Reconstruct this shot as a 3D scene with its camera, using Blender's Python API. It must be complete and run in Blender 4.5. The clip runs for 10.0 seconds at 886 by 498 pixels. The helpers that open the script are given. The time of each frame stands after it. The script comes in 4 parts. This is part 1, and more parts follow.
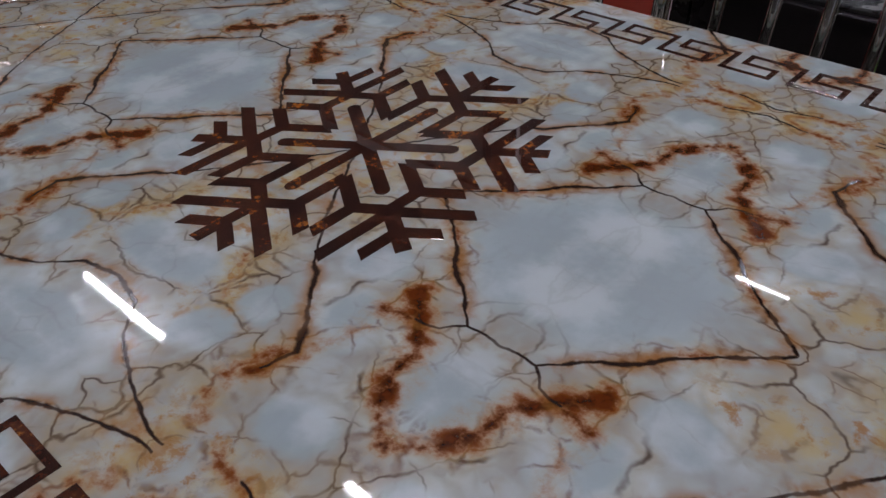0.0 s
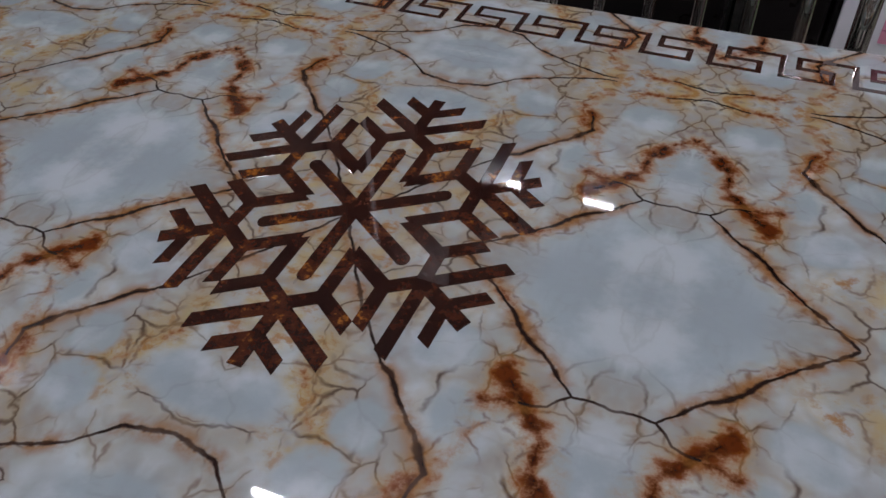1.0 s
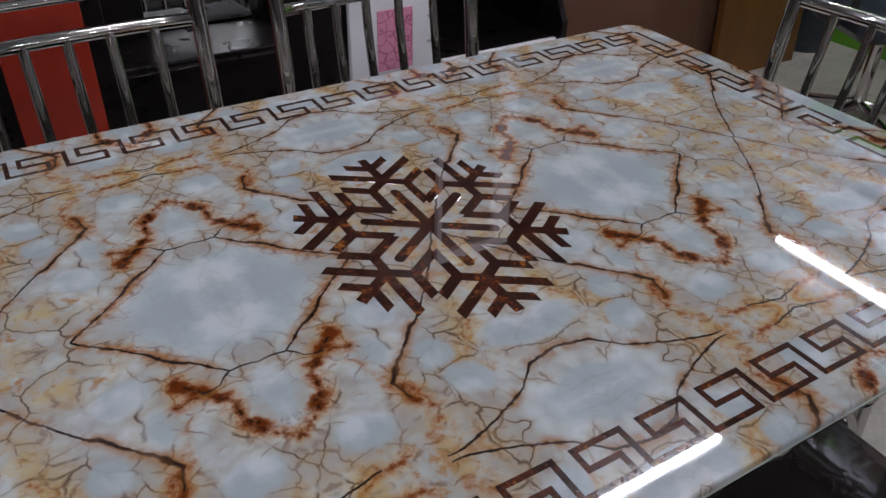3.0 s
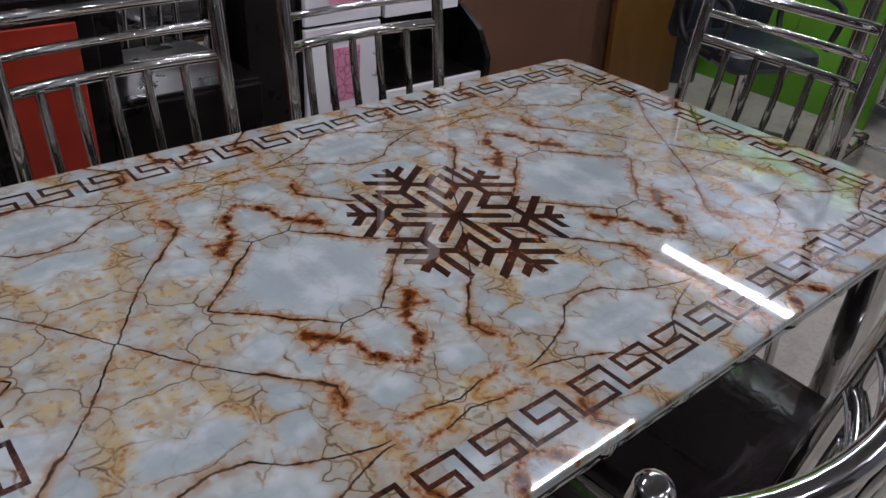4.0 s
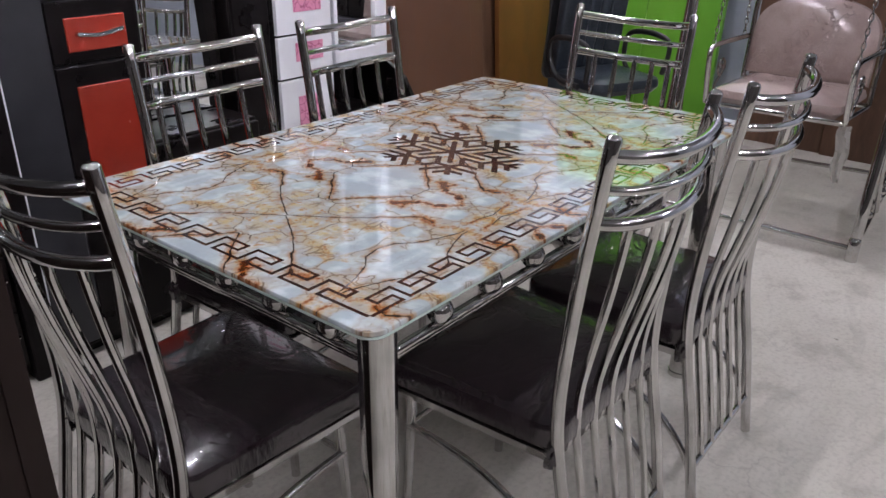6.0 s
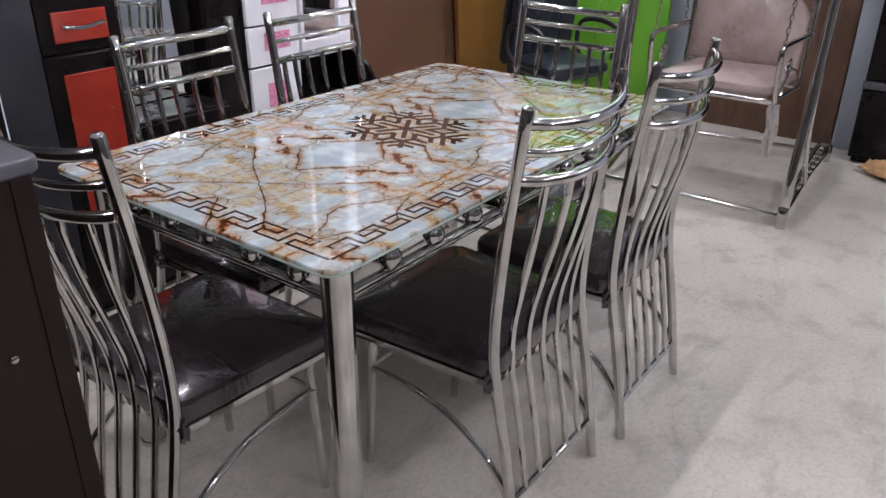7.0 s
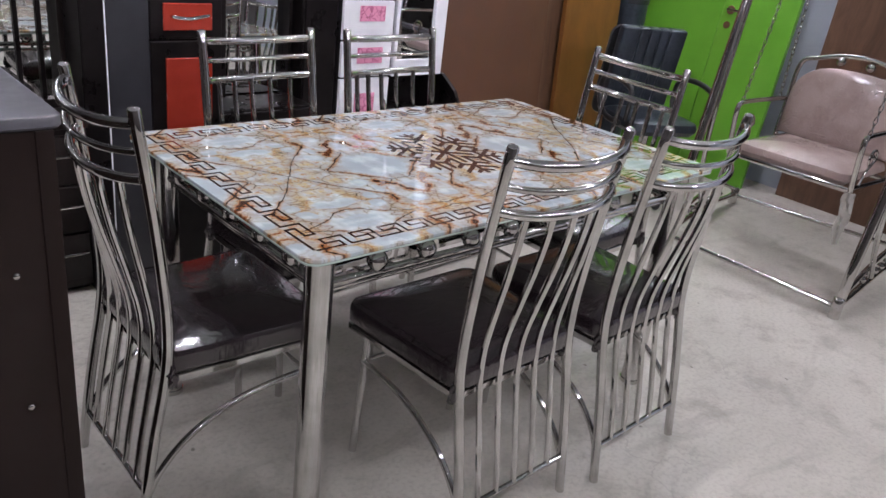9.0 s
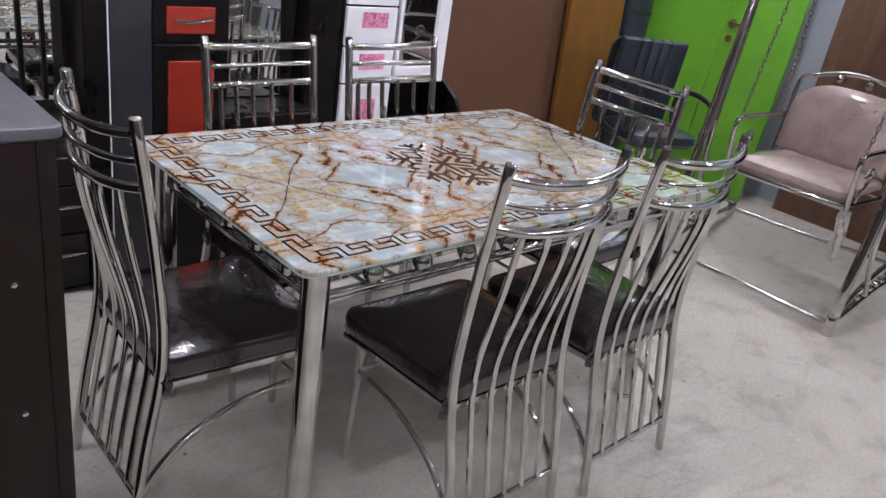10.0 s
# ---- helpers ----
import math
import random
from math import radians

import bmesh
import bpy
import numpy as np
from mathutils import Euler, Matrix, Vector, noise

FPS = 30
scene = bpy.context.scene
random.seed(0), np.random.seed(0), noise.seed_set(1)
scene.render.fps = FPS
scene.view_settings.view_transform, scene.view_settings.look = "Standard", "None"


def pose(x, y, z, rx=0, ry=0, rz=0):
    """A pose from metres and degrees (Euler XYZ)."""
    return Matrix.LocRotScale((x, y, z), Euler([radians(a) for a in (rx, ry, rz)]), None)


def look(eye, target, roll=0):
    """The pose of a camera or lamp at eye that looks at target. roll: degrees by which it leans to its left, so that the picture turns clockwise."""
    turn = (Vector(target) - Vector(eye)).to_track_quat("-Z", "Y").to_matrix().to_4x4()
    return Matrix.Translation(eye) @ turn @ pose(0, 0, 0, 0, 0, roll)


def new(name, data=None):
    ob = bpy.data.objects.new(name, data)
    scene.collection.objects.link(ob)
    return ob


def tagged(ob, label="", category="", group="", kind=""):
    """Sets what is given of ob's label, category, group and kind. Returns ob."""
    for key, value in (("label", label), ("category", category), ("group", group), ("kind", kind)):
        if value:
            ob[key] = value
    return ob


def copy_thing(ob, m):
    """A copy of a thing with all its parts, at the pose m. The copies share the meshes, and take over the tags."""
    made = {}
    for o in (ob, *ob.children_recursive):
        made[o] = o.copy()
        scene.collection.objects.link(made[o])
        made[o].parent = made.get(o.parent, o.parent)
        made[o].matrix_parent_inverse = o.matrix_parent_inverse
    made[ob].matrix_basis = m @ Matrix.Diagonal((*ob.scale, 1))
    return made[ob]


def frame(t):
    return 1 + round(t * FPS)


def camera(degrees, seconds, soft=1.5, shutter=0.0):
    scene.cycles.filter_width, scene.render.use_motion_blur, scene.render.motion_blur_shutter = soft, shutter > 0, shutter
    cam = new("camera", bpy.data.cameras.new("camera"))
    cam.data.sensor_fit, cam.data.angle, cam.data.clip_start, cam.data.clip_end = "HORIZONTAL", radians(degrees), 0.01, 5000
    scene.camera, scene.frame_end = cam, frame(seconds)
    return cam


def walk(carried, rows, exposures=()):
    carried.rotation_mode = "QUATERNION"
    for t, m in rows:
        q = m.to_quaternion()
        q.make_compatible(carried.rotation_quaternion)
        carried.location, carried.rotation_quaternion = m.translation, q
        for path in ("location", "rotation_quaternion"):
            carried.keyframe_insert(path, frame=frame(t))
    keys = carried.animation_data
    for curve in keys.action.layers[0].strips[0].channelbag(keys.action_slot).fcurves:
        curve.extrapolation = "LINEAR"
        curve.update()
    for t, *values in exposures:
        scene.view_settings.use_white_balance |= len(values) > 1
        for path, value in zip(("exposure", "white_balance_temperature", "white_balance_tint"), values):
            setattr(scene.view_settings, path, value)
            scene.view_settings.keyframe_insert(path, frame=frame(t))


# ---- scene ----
cam = camera(59.09, 10.0)
PATH = [
    (0, (0.4769, -0.4165, 1.1047), (-0.6081, 0.7547, -0.1011), -1.65),
    (0.5, (0.3949, -0.4046, 1.1536), (-0.5642, 0.7886, -0.1338), -4.73),
    (1, (0.2799, -0.4506, 1.1762), (-0.3188, 0.9051, -0.1671), -1.56),
    (1.5, (0.1549, -0.5326, 1.2205), (-0.0404, 0.9777, -0.0753), -0.51),
    (2, (0.0197, -0.6302, 1.2413), (0.1761, 0.9655, 0.0453), -0.58),
    (2.5, (-0.1842, -0.6665, 1.2572), (0.3774, 0.8463, 0.0763), -0.07),
    (3, (-0.4029, -0.6808, 1.2619), (0.4646, 0.7168, 0.1253), 1.42),
    (3.2, (-0.4625, -0.7027, 1.2669), (0.4698, 0.6711, 0.1518), 2.31),
    (4.3, (-0.7975, -0.7630, 1.3375), (0.4311, 0.4457, 0.3226), 3.78),
    (4.5, (-0.8523, -0.7634, 1.3302), (0.4369, 0.4134, 0.3532), 2.82),
    (5, (-1.0106, -0.7994, 1.3004), (0.3714, 0.3257, 0.3925), 1.70),
    (5.5, (-1.2086, -0.9740, 1.3018), (0.1918, 0.1826, 0.4630), 1.26),
    (5.7, (-1.2886, -1.0352, 1.3034), (0.1197, 0.1170, 0.4734), 1.02),
    (6.8, (-1.5575, -1.2533, 1.3370), (-0.1289, -0.1321, 0.5001), -0.21),
    (7, (-1.5581, -1.2973, 1.3484), (-0.1112, -0.2094, 0.4966), 0.41),
    (7.5, (-1.5190, -1.4244, 1.3568), (-0.0723, -0.3409, 0.4999), 1.47),
    (8, (-1.4781, -1.4971, 1.3554), (-0.1900, -0.2336, 0.4919), 2.70),
    (8.5, (-1.4855, -1.5511, 1.3852), (-0.2069, -0.2423, 0.5773), 6.16),
    (9, (-1.4911, -1.5707, 1.3943), (-0.2105, -0.2598, 0.5942), 7.28),
    (9.5, (-1.4915, -1.5702, 1.3974), (-0.2066, -0.2601, 0.6020), 7.84),
    (10, (-1.4904, -1.5670, 1.4242), (-0.2038, -0.2596, 0.6268), 8.80),
]
EXPOSURES = ((0.0, 0.11), (1.0, 0.06), (1.5, 0.14), (2.0, 0.42), (3.0, 0.30), (4.5, 0.42), (5.0, 0.52), (5.5, 0.86), (7.0, 1.26), (8.0, 1.27), (10.0, 1.27))
walk(cam, [(t, look(eye, target, roll)) for t, eye, target, roll in PATH], EXPOSURES)

# ---- world and light ----
world = bpy.data.worlds.new("world")
scene.world = world
world.use_nodes = True
world.node_tree.nodes["Background"].inputs[0].default_value = (0.75, 0.8, 0.9, 1)
world.node_tree.nodes["Background"].inputs[1].default_value = 0.2
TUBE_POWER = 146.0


# ---- materials ----
class Nodes:
    """A small writer of node trees: each call adds one node and returns its output."""

    def __init__(self, name):
        self.mat = bpy.data.materials.new(name)
        self.mat.use_nodes = True
        self.tree = self.mat.node_tree
        self.bsdf = self.tree.nodes["Principled BSDF"]

    def put(self, socket, value):
        if isinstance(value, bpy.types.NodeSocket):
            self.tree.links.new(value, socket)
        elif isinstance(value, tuple) and len(value) == 3 and socket.type == "RGBA":
            socket.default_value = (*value, 1)
        else:
            socket.default_value = value

    def math(self, op, a, b=0.0, c=0.0, clamp=False):
        n = self.tree.nodes.new("ShaderNodeMath")
        n.operation, n.use_clamp = op, clamp
        for i, v in enumerate((a, b, c)):
            self.put(n.inputs[i], v)
        return n.outputs[0]

    def vec(self, op, a, b=(0, 0, 0), scale=None):
        n = self.tree.nodes.new("ShaderNodeVectorMath")
        n.operation = op
        self.put(n.inputs[0], a)
        self.put(n.inputs[1], b)
        if scale is not None:
            self.put(n.inputs[3], scale)
        return n.outputs[1] if op in ("LENGTH", "DOT_PRODUCT", "DISTANCE") else n.outputs[0]

    def mix(self, fac, a, b):
        n = self.tree.nodes.new("ShaderNodeMix")
        n.data_type = "RGBA"
        self.put(n.inputs[0], fac)
        self.put(n.inputs[6], a)
        self.put(n.inputs[7], b)
        return n.outputs[2]

    def ramp(self, value, lo, hi, a=0.0, b=1.0):
        n = self.tree.nodes.new("ShaderNodeMapRange")
        n.interpolation_type = "SMOOTHSTEP"
        for i, v in enumerate((value, lo, hi, a, b)):
            self.put(n.inputs[i], v)
        return n.outputs[0]

    def coords(self, kind="Object"):
        return self.tree.nodes.new("ShaderNodeTexCoord").outputs[kind]

    def noise(self, vector, scale, detail=4.0, rough=0.55, colour=False):
        n = self.tree.nodes.new("ShaderNodeTexNoise")
        self.put(n.inputs["Vector"], vector)
        n.inputs["Scale"].default_value, n.inputs["Detail"].default_value, n.inputs["Roughness"].default_value = scale, detail, rough
        return n.outputs["Color" if colour else "Fac"]

    def cells(self, vector, scale, feature="DISTANCE_TO_EDGE"):
        n = self.tree.nodes.new("ShaderNodeTexVoronoi")
        n.feature = feature
        self.put(n.inputs["Vector"], vector)
        n.inputs["Scale"].default_value = scale
        return n.outputs[0]

    def bump(self, height, strength, distance=0.01):
        n = self.tree.nodes.new("ShaderNodeBump")
        n.inputs["Strength"].default_value, n.inputs["Distance"].default_value = strength, distance
        self.put(n.inputs["Height"], height)
        self.put(self.bsdf.inputs["Normal"], n.outputs[0])
        self.put(self.bsdf.inputs["Coat Normal"], n.outputs[0])

    def set(self, **values):
        names = {"colour": "Base Color", "rough": "Roughness", "metal": "Metallic", "spec": "Specular IOR Level", "coat": "Coat Weight",
                 "coat_rough": "Coat Roughness", "ior": "IOR", "clear": "Transmission Weight", "alpha": "Alpha"}
        for key, value in values.items():
            self.put(self.bsdf.inputs[names[key]], value)
        return self.mat


def plain(name, a, b, rough=0.4, metal=0.0, scale=20.0, relief=0.0, coat=0.0, wear=0.12, spec=0.5):
    """A surface in two near tones, with gloss that varies and fine relief."""
    m = Nodes(name)
    at = m.coords()
    n1, n2 = m.noise(at, scale, 5), m.noise(at, scale * 0.17, 3)
    mixed = m.math("ADD", m.math("MULTIPLY", n1, 0.5), m.math("MULTIPLY", n2, 0.5))
    if relief:
        m.bump(m.noise(at, scale * 6, 4), relief, 0.002)
    return m.set(colour=m.mix(m.ramp(mixed, 0.35, 0.65), a, b), rough=m.ramp(n1, 0.3, 0.7, rough * (1 - wear), rough * (1 + wear)), metal=metal, coat=coat, coat_rough=0.05, spec=spec)


def chrome_material():
    m = Nodes("chrome")
    at = m.coords()
    smudge, fine = m.noise(at, 14, 4), m.noise(at, 160, 3)
    m.bump(fine, 0.015, 0.001)
    return m.set(colour=m.mix(m.ramp(smudge, 0.35, 0.7), (0.64, 0.625, 0.61), (0.52, 0.51, 0.50)), metal=1.0, rough=m.ramp(smudge, 0.3, 0.75, 0.03, 0.09))


def mirror_material():
    m = Nodes("mirror_glass")
    return m.set(colour=(0.86, 0.88, 0.88), metal=1.0, rough=m.ramp(m.noise(m.coords(), 6), 0.4, 0.8, 0.004, 0.02))


def concrete_material():
    m = Nodes("concrete_floor")
    at = m.coords()
    big, mid, fine = m.noise(at, 0.9, 5, 0.6), m.noise(at, 5.5, 6, 0.65), m.noise(at, 70, 3)
    col = m.mix(m.ramp(big, 0.35, 0.68), (0.43, 0.405, 0.36), (0.56, 0.53, 0.48))
    col = m.mix(m.ramp(mid, 0.48, 0.70, 0.0, 0.62), col, (0.30, 0.27, 0.235))
    drag = m.noise(m.vec("MULTIPLY", m.vec("ADD", at, m.vec("SCALE", m.noise(at, 1.2, 2, 0.5, True), scale=0.6)), (1.0, 6.5, 1.0)), 2.2, 5, 0.6)
    col = m.mix(m.ramp(drag, 0.54, 0.70, 0.0, 0.34), col, (0.28, 0.255, 0.225))
    col = m.mix(m.ramp(m.noise(at, 2.3, 6, 0.7), 0.60, 0.75, 0.0, 0.45), col, (0.60, 0.59, 0.57))
    chips = m.math("MULTIPLY", m.ramp(m.math("ADD", m.cells(at, 8.0, "F1"), m.math("MULTIPLY", m.math("SUBTRACT", m.noise(at, 60, 3), 0.5), 0.12)), 0.02, 0.07, 1.0, 0.0), m.ramp(m.noise(at, 3.1, 2), 0.47, 0.52))
    col = m.mix(m.math("MULTIPLY", chips, 0.85), col, (0.10, 0.085, 0.07))
    crack = m.cells(m.vec("ADD", at, m.vec("SCALE", m.noise(at, 4, 4, 0.6, True), scale=0.35)), 0.45)
    col = m.mix(m.math("MULTIPLY", m.ramp(crack, 0.0, 0.003, 0.25, 0.0), m.ramp(big, 0.45, 0.6)), col, (0.16, 0.145, 0.13))
    col = m.mix(m.ramp(fine, 0.42, 0.72, 0.0, 0.30), col, (0.24, 0.22, 0.19))
    col = m.mix(m.ramp(m.noise(at, 26, 5, 0.7), 0.58, 0.74, 0.0, 0.35), col, (0.27, 0.25, 0.22))
    m.bump(m.math("ADD", m.math("MULTIPLY", mid, 0.6), m.math("MULTIPLY", fine, 0.25)), 0.12, 0.004)
    return m.set(colour=col, rough=m.ramp(mid, 0.3, 0.7, 0.34, 0.55), spec=0.45)


def wood_material(name, a, b, scale=6.0, rough=0.35, axis=2, spec=0.5):
    m = Nodes(name)
    at = m.coords()
    stretch = [scale, scale, scale]
    stretch[axis] = scale * 0.06
    long = m.vec("MULTIPLY", at, tuple(stretch))
    grain = m.noise(m.vec("ADD", long, m.vec("SCALE", m.noise(at, 1.6, 3, 0.5, True), scale=1.2)), 3.0, 8, 0.68)
    tone = m.noise(long, 0.8, 3)
    col = m.mix(m.ramp(m.math("ADD", m.math("MULTIPLY", grain, 0.65), m.math("MULTIPLY", tone, 0.35)), 0.36, 0.64), a, b)
    m.bump(grain, 0.06, 0.002)
    return m.set(colour=col, rough=m.ramp(grain, 0.3, 0.7, rough * 0.85, rough * 1.2), spec=spec)


def vinyl_material():
    """Dark brown seat vinyl under a wrinkled clear film."""
    m = Nodes("brown_vinyl")
    at = m.coords()
    w = m.noise(m.vec("MULTIPLY", at, (9.0, 26.0, 14.0)), 1.3, 5, 0.6)
    folds = m.cells(m.vec("ADD", m.vec("MULTIPLY", at, (9, 16, 9)), m.vec("SCALE", m.noise(at, 9, 3, 0.5, True), scale=1.6)), 1.0)
    low = m.tree.nodes.new("ShaderNodeSeparateXYZ")
    m.put(low.inputs[0], at)
    side = m.ramp(low.outputs[2], 0.452, 0.466, 1.0, 0.0)
    creases = m.math("MULTIPLY", m.noise(m.vec("MULTIPLY", at, (70.0, 70.0, 9.0)), 1.0, 4, 0.6), side)
    m.bump(m.math("ADD", m.math("ADD", m.math("MULTIPLY", w, 0.4), m.math("MULTIPLY", m.ramp(folds, 0.0, 0.12), 0.4)), m.math("MULTIPLY", creases, 3.0)), 0.16, 0.004)
    return m.set(colour=m.mix(m.ramp(m.noise(at, 40, 4), 0.3, 0.7), (0.013, 0.008, 0.0105), (0.024, 0.015, 0.019)), rough=0.24, spec=0.5, coat=1.0, coat_rough=0.03)


def film_material(name, a, b):
    """Upholstery fabric seen under stretched clear film."""
    m = Nodes(name)
    at = m.coords()
    bent = m.vec("ADD", m.vec("MULTIPLY", at, (5.0, 15.0, 7.0)), m.vec("SCALE", m.noise(at, 3.5, 3, 0.5, True), scale=9.0))
    ridge = m.ramp(m.math("ABSOLUTE", m.math("SUBTRACT", m.noise(bent, 1.1, 3, 0.55), 0.5)), 0.0, 0.035, 1.0, 0.0)
    ridge = m.math("MULTIPLY", ridge, m.ramp(m.noise(at, 6, 3), 0.50, 0.62))
    m.bump(m.math("ADD", m.math("MULTIPLY", ridge, 0.8), m.math("MULTIPLY", m.noise(at, 90, 3), 0.06)), 0.85, 0.006)
    col = m.mix(m.ramp(m.noise(at, 7, 5), 0.35, 0.65), a, b)
    col = m.mix(m.ramp(m.noise(at, 220, 2), 0.4, 0.7, 0.0, 0.25), col, (0.20, 0.13, 0.12))
    return m.set(colour=col, rough=0.55, coat=1.0, coat_rough=0.10)


def pink_material():
    m = Nodes("pink_print")
    at = m.coords()
    leaf = m.cells(m.vec("ADD", at, m.vec("SCALE", m.noise(at, 30, 3, 0.5, True), scale=0.03)), 32.0)
    col = m.mix(m.ramp(leaf, 0.0, 0.10), (0.42, 0.10, 0.20), (0.70, 0.28, 0.42))
    return m.set(colour=m.mix(m.ramp(m.noise(at, 55, 4), 0.55, 0.68), col, (0.30, 0.07, 0.14)), rough=0.3)


def marble_colour(m, at):
    """The printed onyx: one small panel, mirrored again and again over both axes, with pale cells, dark cracks and rust."""
    split = m.tree.nodes.new("ShaderNodeSeparateXYZ")
    m.put(split.inputs[0], at)
    panel_x, panel_y = 0.258, 0.305
    join = m.tree.nodes.new("ShaderNodeCombineXYZ")
    m.put(join.inputs[0], m.math("PINGPONG", m.math("ADD", split.outputs[0], 0.003), panel_x))
    m.put(join.inputs[1], m.math("PINGPONG", m.math("ADD", split.outputs[1], 0.012), panel_y))
    p = join.outputs[0]

    def shift(scale, detail, rough, amount):
        return m.vec("SCALE", m.vec("SUBTRACT", m.noise(p, scale, detail, rough, True), (0.5, 0.5, 0.5)), scale=amount)

    wide, fine = shift(13, 4, 0.6, 0.030), shift(48, 3, 0.5, 0.009)
    q = m.vec("MULTIPLY", m.vec("ADD", m.vec("ADD", p, wide), fine), (1, 1, 0))
    soft = m.vec("MULTIPLY", m.vec("ADD", p, m.vec("SCALE", wide, scale=1.5)), (1, 1, 0))
    torn = m.math("ADD", m.math("MULTIPLY", m.noise(p, 30, 5, 0.62), 0.60), m.math("MULTIPLY", m.noise(p, 95, 4, 0.65), 0.40))

    def ellipse(v, cx, cy, rx, ry):
        return m.vec("LENGTH", m.vec("DIVIDE", m.vec("SUBTRACT", v, (cx, cy, 0)), (rx, ry, 1)))

    def line(v, *points):
        near = None
        for (ax, ay), (bx, by) in zip(points, points[1:]):
            d, s = m.vec("SUBTRACT", v, (ax, ay, 0)), (bx - ax, by - ay, 0)
            h = m.math("DIVIDE", m.vec("DOT_PRODUCT", d, s), s[0] ** 2 + s[1] ** 2, clamp=True)
            own = m.vec("LENGTH", m.vec("SUBTRACT", d, m.vec("SCALE", s, scale=h)))
            near = own if near is None else m.math("MINIMUM", near, own)
        return near

    def nearest(*distances):
        out = distances[0]
        for d in distances[1:]:
            out = m.math("MINIMUM", out, d)
        return out

    # cloudy puffs of pale blue, grey and a little lilac
    puff = m.math("ADD", m.math("MULTIPLY", m.cells(soft, 15, "SMOOTH_F1"), 0.6), m.math("MULTIPLY", m.cells(q, 34, "SMOOTH_F1"), 0.4))
    col = m.mix(m.ramp(puff, 0.20, 0.62), (0.72, 0.80, 0.82), (0.50, 0.52, 0.525))
    col = m.mix(m.ramp(m.noise(p, 9, 4, 0.6), 0.46, 0.68, 0.0, 0.36), col, (0.66, 0.64, 0.58))
    seam = m.cells(m.vec("ADD", soft, m.vec("SCALE", fine, scale=0.8)), 21.0)
    small = m.cells(m.vec("ADD", q, shift(20, 3, 0.5, 0.020)), 40.0)
    col = m.mix(m.math("MULTIPLY", m.ramp(seam, 0.0, 0.26, 0.55, 0.0), m.ramp(m.noise(p, 12, 3), 0.36, 0.56, 0.20, 0.9)), col, (0.40, 0.36, 0.31))
    col = m.mix(m.math("MULTIPLY", m.ramp(small, 0.0, 0.22, 0.38, 0.0), m.ramp(m.noise(p, 17, 3), 0.40, 0.58)), col, (0.36, 0.31, 0.26))
    # pale cells
    pale = None
    for cx, cy, rx, ry in ((0.258, 0.0, 0.125, 0.108), (0.262, 0.165, 0.042, 0.052), (0.0, 0.305, 0.066, 0.046), (0.012, 0.200, 0.050, 0.030), (0.135, 0.105, 0.036, 0.030), (0.168, 0.158, 0.028, 0.034), (0.205, 0.245, 0.036, 0.030), (0.098, 0.235, 0.030, 0.024), (0.110, 0.190, 0.022, 0.026)):
        f = m.ramp(ellipse(soft, cx, cy, rx, ry), 0.62, 1.05, 1.0, 0.0)
        pale = f if pale is None else m.math("MAXIMUM", pale, f)
    clear = m.math("SUBTRACT", 1.0, m.math("MULTIPLY", pale, 0.90))
    lumps = m.math("ADD", m.math("MULTIPLY", m.cells(soft, 24, "SMOOTH_F1"), 0.6), m.math("MULTIPLY", m.noise(p, 28, 4, 0.55), 0.5))
    # ochre clouds and flecks between the cells, thickest along the diagonal and towards the seams
    warm = nearest(line(q, (0.0, 0.02), (0.02, 0.12), (0.06, 0.175), (0.08, 0.21)), m.math("ADD", line(q, (0.04, 0.0), (0.065, 0.055), (0.12, 0.065)), 0.008), m.math("ADD", line(q, (0.15, 0.29), (0.24, 0.30)), 0.004))
    ochre = m.math("MULTIPLY", m.math("MULTIPLY", m.ramp(warm, 0.0, 0.055, 1.0, 0.08), clear), m.ramp(m.noise(p, 24, 5, 0.65), 0.38, 0.64))
    col = m.mix(m.math("MULTIPLY", ochre, 0.76), col, (0.66, 0.46, 0.14))
    fleck = m.math("MULTIPLY", m.ramp(m.noise(q, 40, 5, 0.68), 0.52, 0.63), m.math("MULTIPLY", m.ramp(warm, 0.004, 0.050, 1.0, 0.05), clear))
    col = m.mix(m.math("MULTIPLY", fleck, 0.80), col, (0.46, 0.185, 0.02))
    col = m.mix(m.math("MULTIPLY", pale, 0.84), col, m.mix(m.ramp(lumps, 0.34, 0.62), (0.71, 0.785, 0.825), (0.46, 0.54, 0.58)))
    # a faint web of soft brown threads
    drift = m.vec("ADD", q, shift(26, 3, 0.5, 0.016))
    for scale, width, lo, hi, tone, dense in ((17.0, 0.024, 0.42, 0.54, (0.070, 0.034, 0.022), 0.85), (30.0, 0.036, 0.48, 0.60, (0.18, 0.10, 0.06), 0.55)):
        web = m.cells(drift, scale)
        mask = m.math("MULTIPLY", m.ramp(m.noise(p, scale * 0.6 + 3, 3), lo, hi), clear)
        col = m.mix(m.math("MULTIPLY", m.ramp(web, 0.0, width * 7.0, 0.42, 0.0), mask), col, (0.50, 0.36, 0.20))
        col = m.mix(m.math("MULTIPLY", m.ramp(web, 0.0, width * 1.3, dense, 0.0), mask), col, tone)
